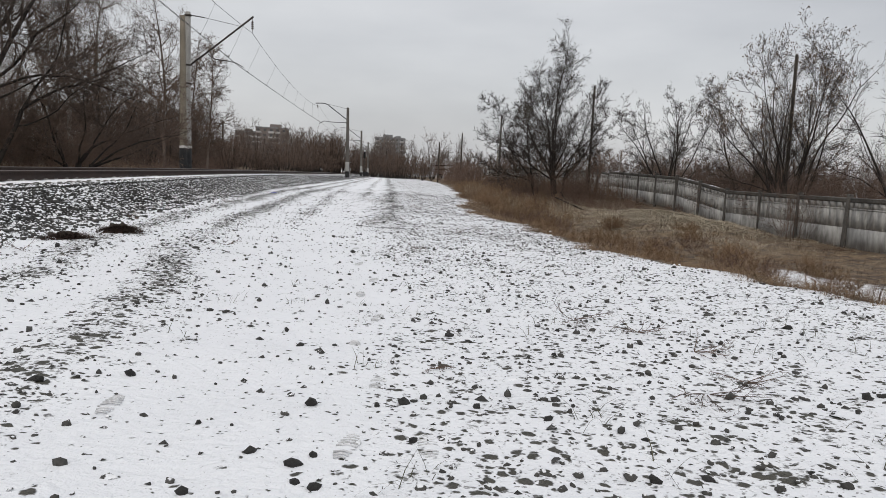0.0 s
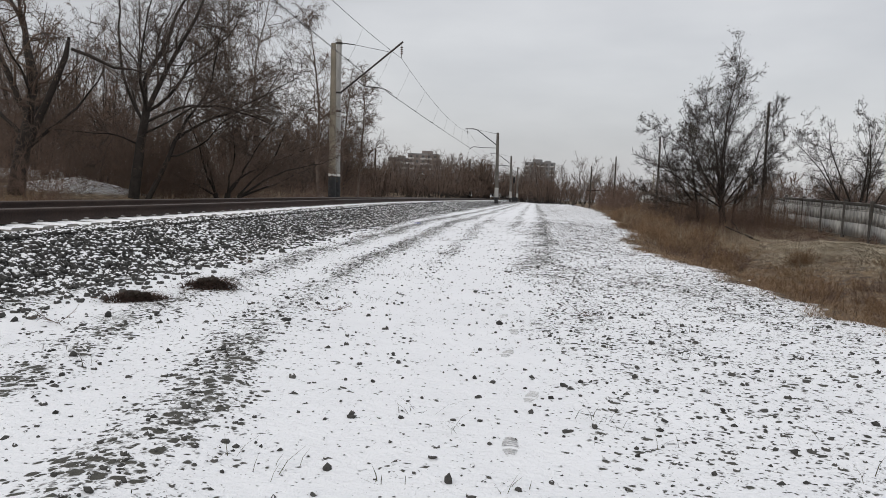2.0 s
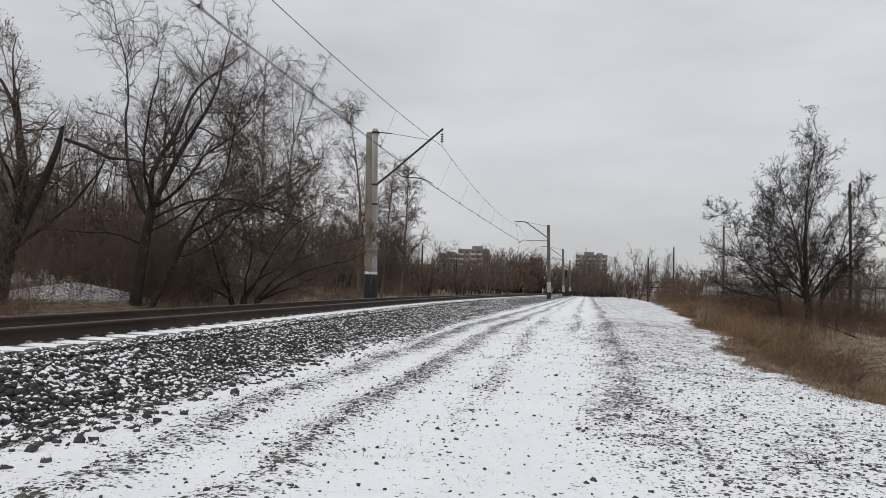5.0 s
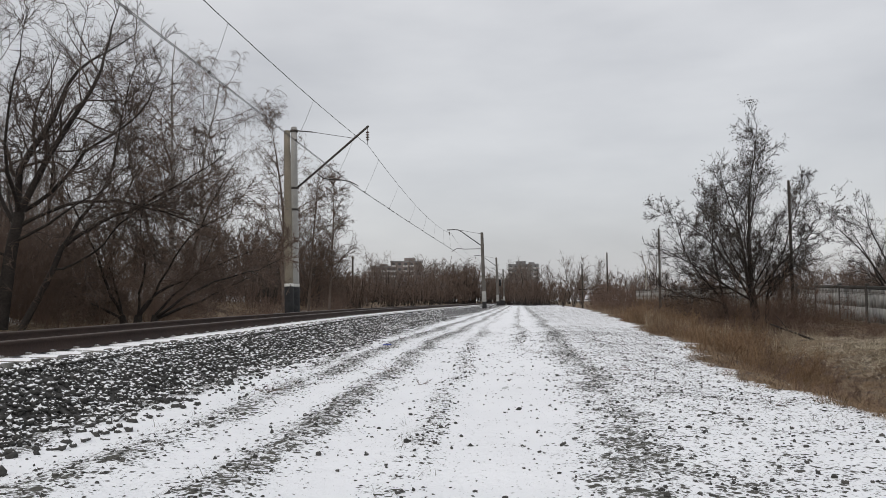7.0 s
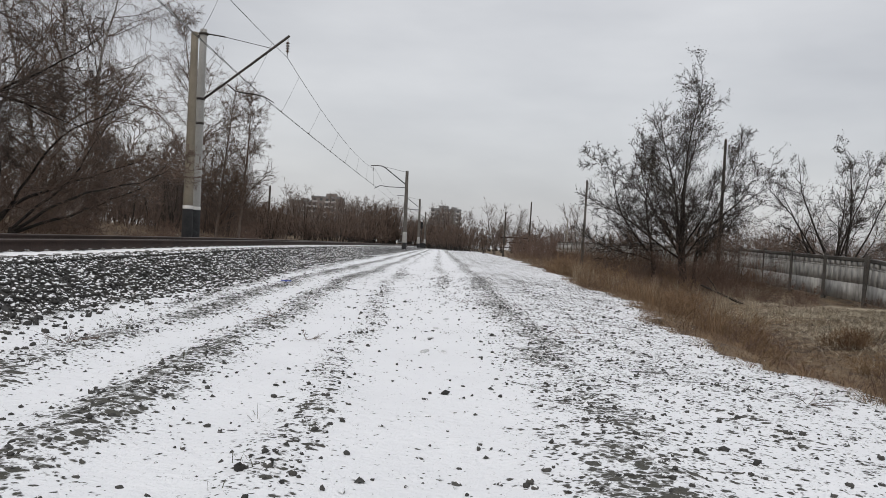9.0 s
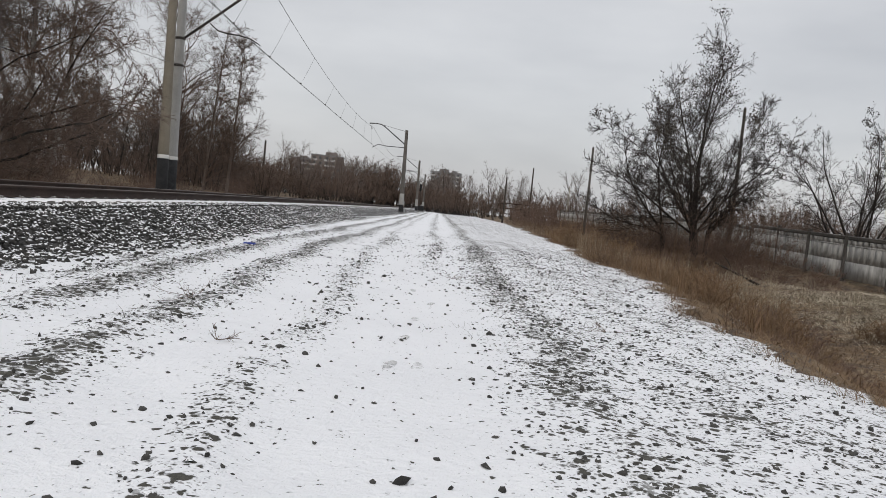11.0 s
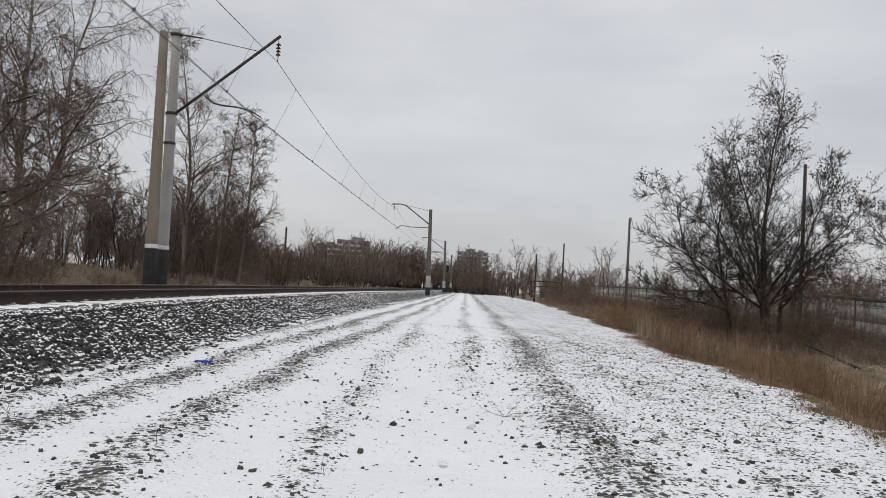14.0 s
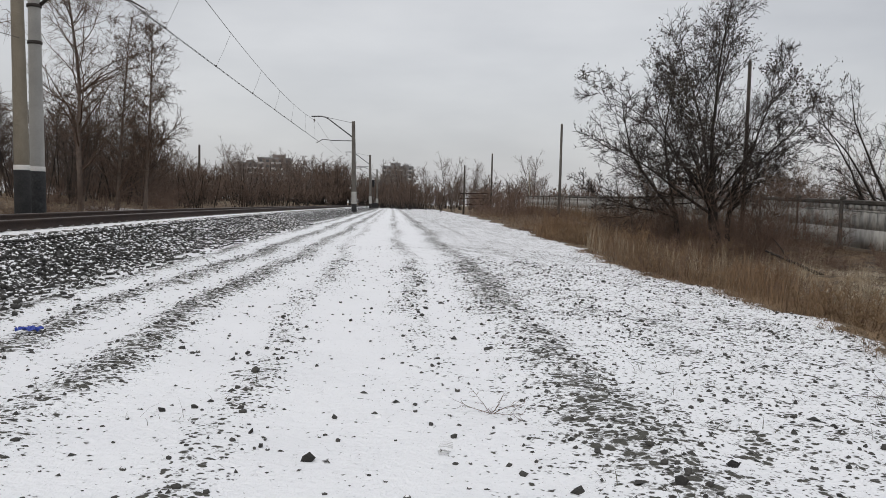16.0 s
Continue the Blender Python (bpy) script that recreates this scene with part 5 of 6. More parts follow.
scatter(PROTO_B, 12, (8.0, 17), (64, 120), (0.7, 1.1), [0.5, 0.2, 0.3])
scatter(PROTO_B, 12, (5.2, 10.5), (8, 18), (0.35, 0.6), [0, 0, 1.0])
scatter(PROTO_B, 7, (5.5, 12), (20, 27), (0.3, 0.5), [0, 0, 1.0])
scatter(PROTO_B, 12, (8.0, 17.5), (43, 51), (0.45, 0.8), [0, 0, 1.0])
scatter(PROTO_B, 14, (4.9, 8.2), (31, 42), (0.4, 0.65), [0, 0, 1.0])
for x, y, k in ((3.5, 19.6, 0.34), (3.9, 20.5, 0.40), (3.5, 21.6, 0.30), (4.6, 21.2, 0.36), (3.9, 24.4, 0.32), (5.0, 25.6, 0.4), (4.6, 28.5, 0.36), (5.6, 30.4, 0.45), (6.2, 27.5, 0.38), (4.9, 14.2, 0.25), (6.0, 16.4, 0.3)):
    plant(PROTO_B[2], (x, y), k, 70 * y)
# brown brush about the maple, behind the fence, and beyond the snowy mound
for x, y, k in ((10.2, 51.2, 0.95), (12.6, 50.6, 0.9), (13.4, 51.6, 1.05), (9.2, 52.4, 0.8), (11.2, 53.2, 1.0), (8.4, 54.5, 0.7)):
    plant(PROTO_B[1], (x, y), k, 47 * x)
scatter(PROTO_B, 34, (19.8, 27), (30, 66), (0.8, 1.15), [0.5, 0.5, 0])
scatter(PROTO_T, 7, (23, 38), (44, 90), (0.45, 0.65))
for x, y, k in ((-20.6, 34.6, 1.1), (-19.4, 35.6, 1.2), (-22.2, 36.2, 1.2), (-18.2, 34.4, 1.0), (-23.6, 38.0, 1.3), (-21.0, 38.6, 1.3), (-19.0, 38.0, 1.2)):
    plant(PROTO_B[1], (x, y), k, 31 * y)
for _ in range(64):
    y = rng.uniform(9, 34)
    at = (float(edge_x(y)) + 0.9 + rng.uniform(0, 1) ** 1.3 * 9.0, y)
    plant(PROTO_W[rng.randint(2)], at, rng.uniform(0.35, 0.8), rng.uniform(0, 360), 0.04)
for _ in range(44):
    y = rng.uniform(26, 62)
    at = (float(edge_x(y)) + 0.45 + rng.uniform(0, 1) * np.interp(y, [26, 40, 62], [2.0, 5.0, 7.0]), y)
    plant(PROTO_W[rng.randint(2)], at, rng.uniform(0.6, 1.15), rng.uniform(0, 360), 0.04)
for p in PROTO_T + PROTO_B + PROTO_F + PROTO_D + PROTO_W:
    for o in [*p.children_recursive, p]:
        bpy.data.objects.remove(o)


# ---- grass and weeds ----


def blades(rng, at, height, lean, width, base_z):
    """Bent tapered blades: three triangles each."""
    n = len(at)
    a = rng.uniform(0, 6.283, n)
    h = rng.uniform(*height, n)
    out = rng.uniform(*lean, n) * h
    w = rng.uniform(*width, n)
    d = np.stack([np.cos(a), np.sin(a), 0 * a], -1)
    s = np.stack([-np.sin(a), np.cos(a), 0 * a], -1) * w[:, None]
    p0 = np.stack([at[:, 0], at[:, 1], base_z - 0.02], -1)
    p1 = p0 + d * out[:, None] * 0.35 + np.array((0, 0, 1)) * h[:, None] * 0.6
    p2 = p0 + d * out[:, None] + np.array((0, 0, 1)) * h[:, None]
    v = np.stack([p0 - s, p0 + s, p1 - s * 0.7, p1 + s * 0.7, p2], 1).reshape(-1, 3)
    o = np.arange(n)[:, None, None] * 5
    f = (o + np.array([(0, 1, 3), (0, 3, 2), (2, 3, 4)])[None]).reshape(-1, 3)
    return v, [f]


def patchy(rng, n, xr, yr, power=1.0, scale=1.3, seed=1, least=0.3):
    x, y = rng.uniform(*xr, n), yr[0] + (yr[1] - yr[0]) * rng.uniform(0, 1, n) ** power
    keep = rng.uniform(0, 1, n) < np.clip(least + 0.9 * bumps(x, y, scale, seed), 0.08, 1)
    return np.stack([x[keep], y[keep]], -1)


rng = np.random.RandomState(55)
at = patchy(rng, 250000, (0, 17.5), (4, 75), 1.3, 1.1, 61, 0.45)
at[:, 0] = edge_x(at[:, 1]) - 0.02 + at[:, 0] ** 1.12 * 0.70
at = at[(at[:, 0] < 18.3) & (((at[:, 0] - 14.2) / 2.6) ** 2 + ((at[:, 1] - 36.5) / 4.4) ** 2 > rng.uniform(0.5, 1.2, len(at)))]
dark = bumps(at[:, 0], at[:, 1], 0.55, 90) + 0.7 * bumps(at[:, 0], at[:, 1], 1.7, 91) + rng.normal(0, 0.12, len(at)) > 0.12
for name, some, tall, mat, label in (("dry_grass", at[~dark], (0.03, 0.15), M_GRASS, "short tangled tan dry grass on the roadside bank"), ("russet_grass", at[dark], (0.06, 0.27), M_RUSSET, "taller dark russet dead grass in patches on the bank")):
    grass = piece(name, mesh_from(name, *blades(rng, some, tall, (0.7, 3.2), (0.0016, 0.004), ground_z(some[:, 0], some[:, 1]))), mat, None, label, "stuff")
    tagged(grass, category="grass")
at = np.stack([rng.uniform(0, 1, 130000), 5 + 39 * rng.uniform(0, 1, 130000) ** 1.2], -1)
at[:, 0] = edge_x(at[:, 1]) - 0.12 + (at[:, 0] ** 1.4) * 7.5
at = at[rng.uniform(0, 1, len(at)) < np.clip(0.55 + 0.9 * bumps(at[:, 0], at[:, 1], 0.9, 93) + 0.6 * bumps(at[:, 0], at[:, 1], 3.0, 94), 0.05, 1)]
fringe = piece("matted_grass", mesh_from("matted_grass", *blades(rng, at, (0.02, 0.13), (0.8, 4.0), (0.0015, 0.0038), ground_z(at[:, 0], at[:, 1]))), M_GRASS, None, "matted tan grass at the snowy road's edge", "stuff")
tagged(fringe, category="grass")
at = patchy(rng, 34000, (0, 5.5), (31, 130), 1.3, 0.8, 62, 0.5)
at[:, 0] = edge_x(at[:, 1]) + 0.35 + at[:, 0] * (1 + at[:, 1] / 160) * np.interp(at[:, 1], [31, 40, 52], [0.35, 0.6, 1.0])
stalks = piece("dead_stalks", mesh_from("dead_stalks", *blades(rng, at, (0.3, 0.95), (0.1, 0.8), (0.002, 0.0045), ground_z(at[:, 0], at[:, 1]))), M_STALK, None, "thick brown dead weed stalks along the road", "stuff")
tagged(stalks, category="weeds")
at = patchy(rng, 5000, (0, 4.5), (4, 31), 1.0, 1.6, 63, 0.02)
at[:, 0] = edge_x(at[:, 1]) + 0.3 + at[:, 0]
weeds = piece("bank_weeds", mesh_from("bank_weeds", *blades(rng, at, (0.1, 0.36), (0.3, 1.5), (0.0015, 0.003), ground_z(at[:, 0], at[:, 1]))), M_STALK, None, "brown dead weeds on the bank", "stuff")
tagged(weeds, category="weeds")
at = patchy(rng, 13000, (14.5, 18.35), (54, 125), 1.1, 0.6, 67, 0.5)
rank = piece("rank_weeds", mesh_from("rank_weeds", *blades(rng, at, (0.7, 1.7), (0.05, 0.4), (0.004, 0.008), ground_z(at[:, 0], at[:, 1]))), M_STALK, None, "tall brown dead weeds before the fence", "stuff")
tagged(rank, category="weeds")
at = np.stack([rng.normal(14.2, 1.9, 46000), rng.normal(36.5, 3.4, 46000)], -1)
at = at[bumps(at[:, 0], at[:, 1], 1.4, 95) + rng.uniform(-0.5, 0.7, len(at)) > -0.1]
straw = piece("straw_mat", mesh_from("straw_mat", *blades(rng, at, (0.04, 0.13), (2.0, 5.0), (0.006, 0.012), ground_z(at[:, 0], at[:, 1]) + 0.02)), M_MAT, None, "flattened pale straw over a low mound", "stuff")
tagged(straw, category="grass")
hubs = patchy(rng, 420, (0, 1), (25, 64), 1.0, 0.7, 68, 0.35)
hubs[:, 0] = edge_x(hubs[:, 1]) + 0.25 + hubs[:, 0] * np.interp(hubs[:, 1], [25, 40, 64], [1.6, 4.0, 8.0])
at = np.repeat(hubs, 70, 0)
at = at + rng.normal(0, 0.16, at.shape)
clumps = piece("stalk_clumps", mesh_from("stalk_clumps", *blades(rng, at, (0.2, 0.8), (0.15, 0.9), (0.002, 0.0042), ground_z(at[:, 0], at[:, 1]))), M_CLUMP, None, "orange brown clumps of dead stalks by the road", "stuff")
tagged(clumps, category="weeds")
hubs = patchy(rng, 1300, (0, 14.5), (6, 70), 1.2, 0.9, 66, 0.1)
hubs[:, 0] = edge_x(hubs[:, 1]) + 0.5 + hubs[:, 0]
at = np.repeat(hubs, 26, 0)
at = at + rng.normal(0, 0.09, at.shape)
tufts = piece("straw_tufts", mesh_from("straw_tufts", *blades(rng, at, (0.08, 0.26), (0.8, 2.6), (0.002, 0.004), ground_z(at[:, 0], at[:, 1]))), M_STRAW, None, "pale straw tufts on the brown bank", "stuff")
tagged(tufts, category="grass")
hubs = np.stack([rng.uniform(5.0, 11.5, 110), rng.uniform(36, 48, 110)], -1)
at = np.repeat(hubs, 16, 0)
at = at + rng.normal(0, 0.12, at.shape)
reeds = piece("pale_reeds", mesh_from("pale_reeds", *blades(rng, at, (0.35, 1.05), (0.08, 0.5), (0.0025, 0.005), ground_z(at[:, 0], at[:, 1]))), M_STRAW, None, "thin pale reeds standing in the brown weeds", "stuff")
tagged(reeds, category="weeds")
branch = thing("fallen_branch", (10.4, 44.4, float(ground_z(10.4, 44.4))), "dark fallen branch lying in dead weeds", "branch")
piece("bough", tube_mesh("bough", [(-0.2, 0, 0.75), (0.4, 0, 0.52), (1.0, 0.05, 0.30), (1.7, 0.1, 0.02)], [0.03, 0.045, 0.05, 0.06], 7), M_BARK, branch)
piece("side_branch", tube_mesh("side_branch", [(0.5, 0, 0.50), (0.35, 0.1, 0.8), (0.1, 0.15, 1.1)], [0.025, 0.02, 0.008], 5), M_BARK, branch)
at = patchy(rng, 80000, (-50, -10.9), (8, 90), 1.4, 0.5, 64, 0.55)
at = at[(at[:, 0] < track_x(at[:, 1]) - 3.0) & ((at[:, 1] < 26) | (rng.uniform(0, 1, len(at)) < 0.4)) & ~mound_strip(at[:, 0], at[:, 1])]
field = piece("field_grass", mesh_from("field_grass", *blades(rng, at, (0.15, 0.55), (0.3, 1.8), (0.002, 0.0055), ground_z(at[:, 0], at[:, 1]))), M_GRASS, None, "tall pale dry grass beyond the track", "stuff")
tagged(field, category="grass")
at = patchy(rng, 14000, (19.2, 60), (20, 110), 1.2, 0.5, 65, 0.5)
field2 = piece("rough_grass", mesh_from("rough_grass", *blades(rng, at, (0.4, 1.1), (0.1, 0.6), (0.005, 0.012), ground_z(at[:, 0], at[:, 1]))), M_GRASS, None, "rough dry grass behind the fence", "stuff")
tagged(field2, category="grass")

# ---- far blocks of flats ----


def flats(at, size, floors, bays, turn, label, wall_mat, steps=()):
    w, d, h = size
    ob = thing("apartment_block", (at[0], at[1], 0.3), label, "apartment block", turn=turn)
    part("wall", box_bm((w, d, h), (0, 0, h / 2)), wall_mat, ob)
    part("roof", box_bm((w + 0.6, d + 0.6, 0.7), (0, 0, h + 0.35)), M_BLOCK, ob)
    for x, bw, bh in steps:
        part("roof_housing", box_bm((bw, d * 0.6, bh), (x, 0, h + 0.7 + bh / 2)), wall_mat, ob)
    win = bpy.data.meshes.new("window")
    bm = box_bm((1.5, 0.12, 1.3))
    bm.to_mesh(win)
    bm.free()
    win.materials.append(M_PANE)
    log = bpy.data.meshes.new("loggia")
    bm = box_bm((w / bays * 0.86, 0.9, 1.05), (0, 0, 0), 0.05)
    bm.to_mesh(log)
    bm.free()
    log.materials.append(M_LOGGIA)
    fh = h / floors
    for f in range(floors):
        for b in range(bays):
            x = (b + 0.5) / bays * w - w / 2
            o = new("window", win)
            o.parent, o.location = ob, (x, -d / 2 - 0.05, f * fh + fh * 0.62)
            if b % 3 != 1 and f > 0:
                o = new("loggia", log)
                o.parent, o.location = ob, (x, -d / 2 - 0.45, f * fh + fh * 0.22)
    return ob


flats((3.0, 600.0), (22.5, 14, 28.5), 9, 6, -4, "nine-storey panel block of flats far off in haze", M_BLOCK, [(-2, 7, 2.2), (6, 4, 1.4)])
flats((-66.0, 452.0), (17.5, 12, 23.6), 8, 5, 3, "stepped brick block of flats behind trees", M_BLOCK2, [(2, 6, 1.8)])
flats((-81.0, 456.0), (12.0, 12, 21.0), 7, 4, 3, "lower end of a stepped block of flats behind trees", M_BLOCK2, [(1, 4, 1.2)])
# ---- road stones, heaps, litter ----
rng = np.random.RandomState(21)
N = 115000
x, y = rng.uniform(-4.8, 5.4, N), 0.2 + 44 * rng.uniform(0, 1, N) ** 1.3
rel = x - edge_x(y)
dens = 0.72 * gritty(x, y)
dens = dens * (rel < 0.05) * (x > track_x(y) + 2.2)
keep = rng.uniform(0, 1, N) < np.clip(dens, 0.02, 0.8)
x, y = x[keep], y[keep]
s = np.clip(rng.lognormal(math.log(0.0098), 0.45, len(x)), 0.004, 0.026) * (1 + y / 80)
places = np.stack([x, y, ground_z(x, y) + s * 0.1], -1)
piece("road_gravel", mesh_from("road_gravel", *stones_arrays(places, s, DOME, DOME_F, 22)), M_PEBBLE, ground, "dark grit showing through the snow", "stuff")

N = 50000
x, y = rng.uniform(-4.6, 5.0, N), 0.6 + 38 * rng.uniform(0, 1, N) ** 1.35
dens = 0.62 * gritty(x, y) + 0.012
keep = (rng.uniform(0, 1, N) < np.clip(dens, 0.015, 0.8)) & (x < edge_x(y)) & (x > track_x(y) + 2.4)
x, y = x[keep], y[keep]
s = np.clip(rng.lognormal(math.log(0.0118), 0.36, len(x)), 0.008, 0.027) * (1 + y / 120)
piece("road_pebbles", mesh_from("road_pebbles", *stones_arrays(np.stack([x, y, ground_z(x, y) + s * 0.12], -1), s, ICO, ICO_F, 23, 0.7)), M_PEBBLE, ground, "dark pebbles half sunk in the snow", "stuff")

STONES = []
for i in range(7):
    v, f = stones_arrays(np.zeros((1, 3)), np.ones(1), ICO, ICO_F, 500 + i, 0.8)
    me = mesh_from("stone", v, f)
    me.materials.append(M_STONE)
    STONES.append(me)


def lay_stone(x, y, s):
    ob = new("stone", STONES[rng.randint(7)])
    ob.parent = ground
    ob.matrix_basis = pose(x, y, float(ground_z(x, y)) + s * 0.16, rng.uniform(-20, 20), rng.uniform(-20, 20), rng.uniform(0, 360)) @ Matrix.Diagonal((s, s * 0.9, s * 0.85, 1))


BIG = ((0.25, 2.18, 3.2), (-0.14, 1.94, 3.6), (-0.29, 2.04, 3.3), (-0.14, 2.54, 3.4), (0.23, 2.62, 3.6), (0.52, 2.55, 2.3), (-0.12, 1.8, 2.3), (-0.06, 1.76, 3.0), (-0.3, 3.64, 3.1), (-0.53, 3.73, 2.8), (-0.42, 3.98, 2.6), (0.53, 4.0, 3.6), (1.02, 1.87, 3.1), (1.21, 1.9, 2.8), (0.78, 2.4, 3.0), (0.93, 2.6, 2.0), (-1.28, 2.73, 4.0), (-0.96, 2.92, 3.2), (-0.43, 1.72, 2.7), (2.94, 4.6, 4.2), (2.35, 2.82, 3.8), (-1.94, 8.97, 3.6))
LATER = ((-3.19, 7.58, 6.0), (-2.84, 7.68, 4.4), (-1.84, 10.03, 3.4), (-1.88, 7.87, 4.4), (-0.24, 8.72, 4.0), (-1.61, 15.72, 3.8), (-1.5, 15.83, 3.4), (-0.73, 17.75, 4.6), (0.85, 16.35, 3.8), (-0.14, 21.58, 3.7), (-1.03, 20.78, 2.6), (-1.25, 21.54, 2.4), (-0.3, 20.95, 3.5), (-2.54, 20.68, 3.6), (-2.26, 26.6, 3.2), (-2.09, 26.65, 3.4), (-1.36, 25.78, 4.2), (-2.08, 28.2, 2.9), (-1.7, 26.2, 3.0), (0.27, 25.4, 4.4), (0.64, 25.7, 3.6))
for x, y, s in BIG + LATER:
    lay_stone(x, y, s / 118)
n = 0
while n < 245:
    x, y = rng.uniform(-4.0, 4.0), 1.0 + 30 * rng.uniform(0, 1) ** 1.4
    if x > float(edge_x(y)) - 0.1 or rng.uniform() > 0.2 + float(ruts(np.array(x), np.array(y))) + 0.4 * (x > 0.3):
        continue
    lay_stone(x, y, rng.uniform(0.011, 0.022))
    n += 1


def dead_sprig(at, size, seed):
    """A fallen dead weed: a few wiry stems lying flat."""
    r = np.random.RandomState(seed)
    ob = thing("dead_sprig", (at[0], at[1], float(ground_z(*at)) + 0.006), "wiry dead weed lying flat on the snow", "weed", "fallen weeds", r.uniform(0, 360))
    S = stems(r, 6, (70, 88), size * 1.6, 0.0028, size * 0.2)
    b = grow(r, S, [level(6, 4, 0.10, 0, 0.0, 0.5, kids(6, 0.2, (15, 50), 0.4, 0.6, 0.0012)), level(4, 3, 0.18, 0, -0.03, 0.6, kids(3, 0.2, (20, 50), 0.5, 0.7, 0.001)), level(3, 3, 0.15, 0.0, 0, 0.7)])
    for q in range(6):
        piece("stem", mesh_from("stem", *tube_arrays(b[0][0][q : q + 1], b[0][1][q : q + 1], 4, False)), M_TWIG, ob)
    piece("twig_mat", mesh_from("twig_mat", *join_arrays([tube_arrays(*b[1], close=False), spike_arrays(*b[2][:2])])), M_TWIG, ob, "fine dead twigs", "stuff")


for i, (x, y, s) in enumerate(((1.43, 4.59, 0.18), (1.63, 2.9, 0.2), (1.93, 3.78, 0.13), (1.95, 3.17, 0.12), (0.39, 3.15, 0.06), (1.77, 4.31, 0.12), (-2.68, 21.43, 0.22), (-0.39, 26.6, 0.14), (-2.07, 20.04, 0.1), (-3.39, 7.28, 0.12), (-1.71, 8.62, 0.1), (0.6, 9.6, 0.12), (1.4, 12.8, 0.15), (2.0, 18.2, 0.15), (1.1, 22.5, 0.16), (2.4, 27.0, 0.18), (-3.9, 12.5, 0.15), (-3.7, 18.5, 0.16))):
    dead_sprig((x, y), s, 900 + i)

at = patchy(rng, 5200, (-4.3, 5.0), (1.0, 42), 1.2, 1.2, 81, 0.25)
k = (at[:, 0] < edge_x(at[:, 1]) - 0.05) & (rng.uniform(0, 1, len(at)) < 0.03 + 1.0 * gritty(at[:, 0], at[:, 1]))
at = np.repeat(at[k], 7, 0)
at = at + rng.normal(0, 0.05, at.shape)
sprigs = piece("road_weeds", mesh_from("road_weeds", *blades(rng, at, (0.02, 0.11), (0.6, 2.6), (0.0012, 0.0028), ground_z(at[:, 0], at[:, 1]))), M_WEED, None, "thin dead weed sprigs poking through the snow", "stuff")
tagged(sprigs, category="weeds")


def boot_print_mesh():
    """The low bars of pressed snow that a sole left."""
    bars = []
    for y in (-0.11, -0.085, -0.06, 0.0, 0.025, 0.05, 0.075, 0.10):
        w = 0.036 * (1 - (y / 0.16) ** 2)
        bars.append(tube_arrays(np.array([[(-w, y - 0.007, -0.001), (0, y + 0.008, 0.0005), (w, y - 0.005, -0.001)]]), np.full((1, 3), 0.0042), 5))
    return mesh_from("boot_print", *join_arrays(bars), smooth=True)


BOOT = boot_print_mesh()
BOOT.materials.append(material("trodden_snow", (0.38, 0.385, 0.39), 0.9, spots=(0.86, 0.87, 0.89), fine=70, coarse=22, bump=0.3))
side = 1
for x, y in ((0.02, 2.1), (0.30, 2.15), (0.12, 2.95), (-0.02, 3.75), (0.10, 4.5), (-0.04, 5.4), (0.05, 6.3), (-0.9, 2.5), (-0.12, 7.4), (-0.1, 8.4), (-0.22, 9.2), (-0.3, 10.1), (-0.9, 19.9), (-0.72, 20.0), (-0.86, 21.0), (-0.8, 22.1), (-0.66, 23.4), (-0.9, 24.6), (-0.7, 26.0)):
    side = -side
    ob = new("boot_print", BOOT)
    ob.parent = ground
    ob.matrix_basis = pose(x, y, float(ground_z(x, y)) + 0.002, 0, 0, 6 * side - 4)


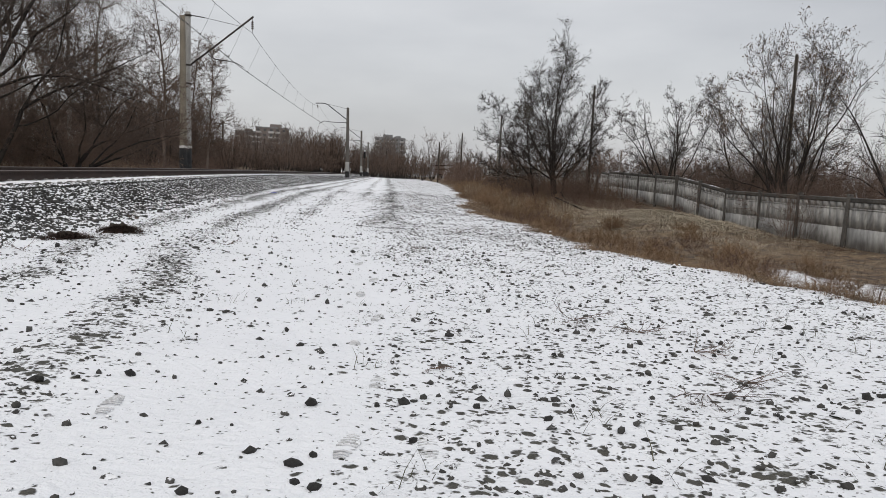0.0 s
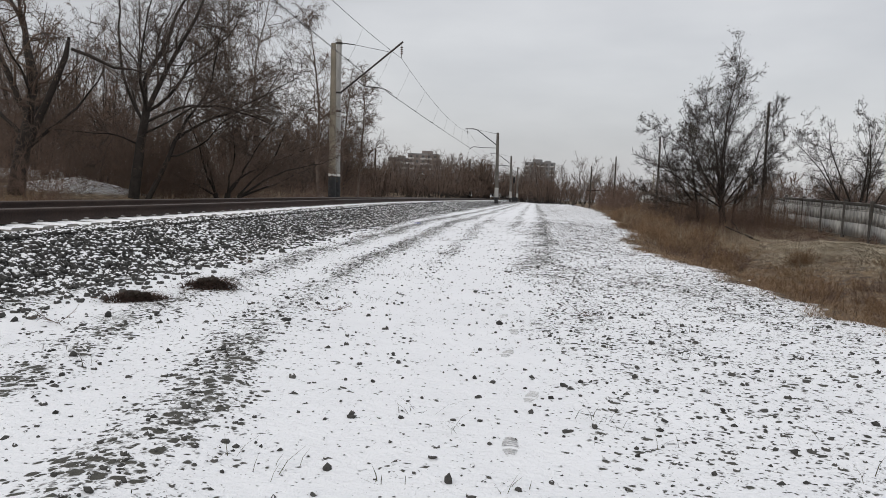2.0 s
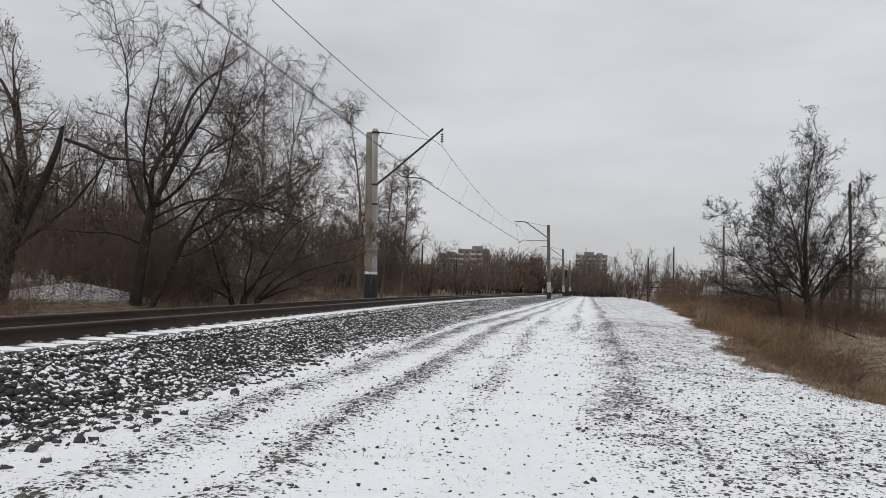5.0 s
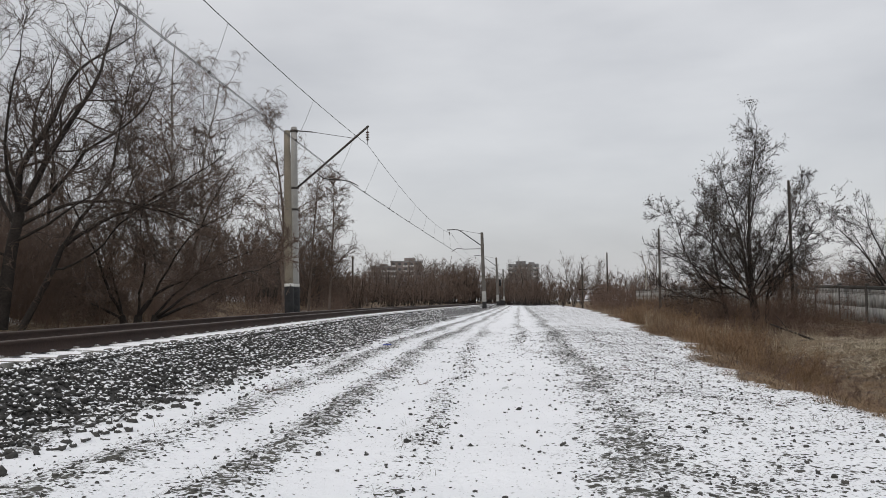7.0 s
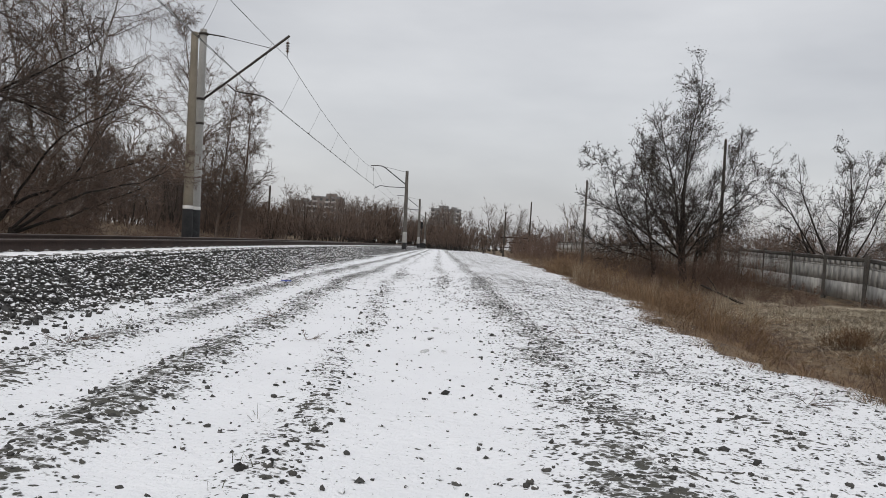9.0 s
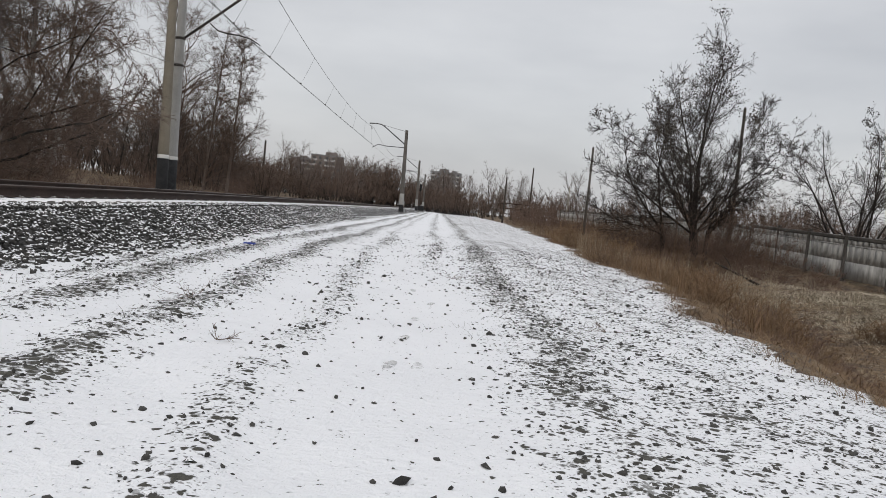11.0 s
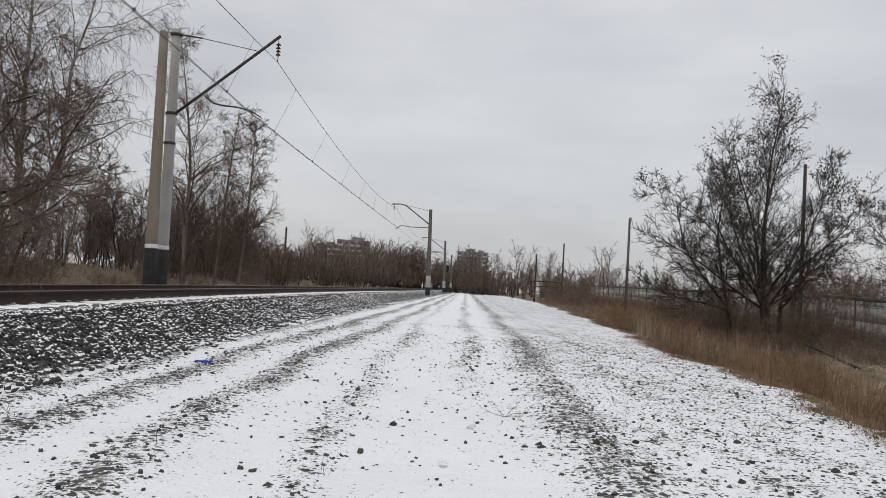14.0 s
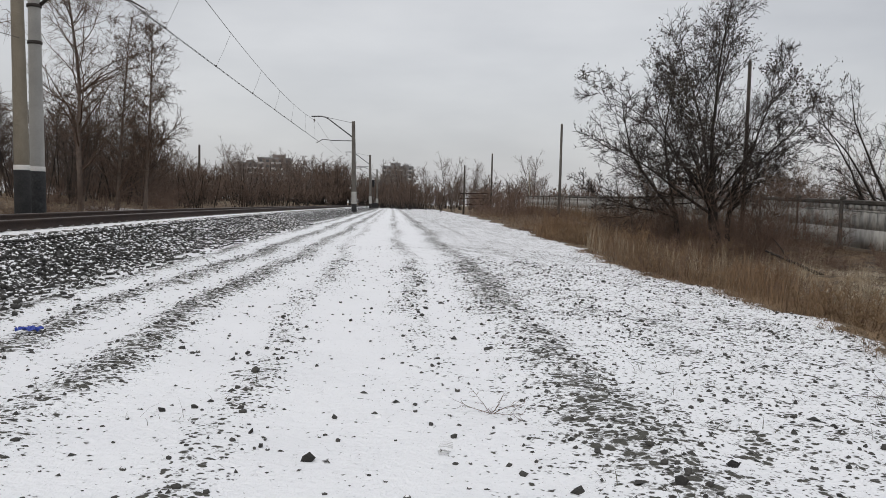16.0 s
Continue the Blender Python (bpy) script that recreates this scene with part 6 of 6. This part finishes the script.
def turf_heap(at, w, d, h, seed, turn):
    """A small ragged clod of dark turf: torn lumps, crumbs and rootlets."""
    r = np.random.RandomState(seed)
    heap = thing("turf_heap", (at[0], at[1], float(ground_z(*at)) - 0.02), "small dark heap of turf and rootlets on snow", "heap", "turf heaps", turn)
    for q in range(7):
        bm = bmesh.new()
        bmesh.ops.create_icosphere(bm, subdivisions=3, radius=1.0)
        a, k = r.uniform(0, 6.283), r.uniform(0.0, 0.62) if q else 0.0
        size = (0.62 if q == 0 else r.uniform(0.28, 0.5))
        tall = h * (1.0 if q == 0 else r.uniform(0.45, 0.9))
        for v in bm.verts:
            c = v.co.copy()
            f = 1 + 0.55 * noise.noise(c * 2.3 + Vector((seed, q, 0))) + 0.5 * noise.noise(c * 5.5 + Vector((q, 0, 0)))
            v.co = Vector((np.cos(a) * k * w + c.x * w * size * f, np.sin(a) * k * d + c.y * d * size * f, max(c.z, -0.15) * tall * f))
        part("clod", bm, M_SOIL, heap)
    n = 1500
    a, rr = r.uniform(0, 6.283, n), r.uniform(0, 1, n) ** 0.7
    p = np.stack([np.cos(a) * rr * w * 1.35, np.sin(a) * rr * d * 1.35], -1)
    v, f = blades(r, p, (0.015, 0.06), (1.0, 4.5), (0.0018, 0.004), 0.75 * h * np.sqrt(np.clip(1 - rr * rr, 0, 1)))
    crumbs = stones_arrays(np.stack([r.normal(0, w * 0.8, 160), r.normal(0, d * 0.8, 160), np.full(160, 0.02)], -1), r.uniform(0.006, 0.018, 160), DOME, DOME_F, seed)
    piece("root_mat", mesh_from("root_mat", *join_arrays([(v, f), crumbs])), M_ROOT, heap, "bristling dark rootlets and crumbs", "stuff")


turf_heap((-3.40, 8.40), 0.21, 0.13, 0.10, 3, 20)
turf_heap((-3.18, 9.42), 0.21, 0.15, 0.12, 8, 10)

litter = thing("plastic_scrap", (-4.06, 28.95, float(ground_z(-4.06, 28.95)) + 0.01), "crumpled blue plastic scrap lying on snow", "litter")
bm = bmesh.new()
bmesh.ops.create_grid(bm, x_segments=12, y_segments=8, size=1)
for v in bm.verts:
    q = v.co.copy()
    v.co = Vector((q.x * 0.10, q.y * 0.05, 0.03 + 0.03 * noise.noise(q * 2.3) + 0.02 * noise.noise(q * 5)))
bmesh.ops.solidify(bm, geom=bm.faces[:], thickness=0.004)
part("sheet", bm, M_BLUE, litter)
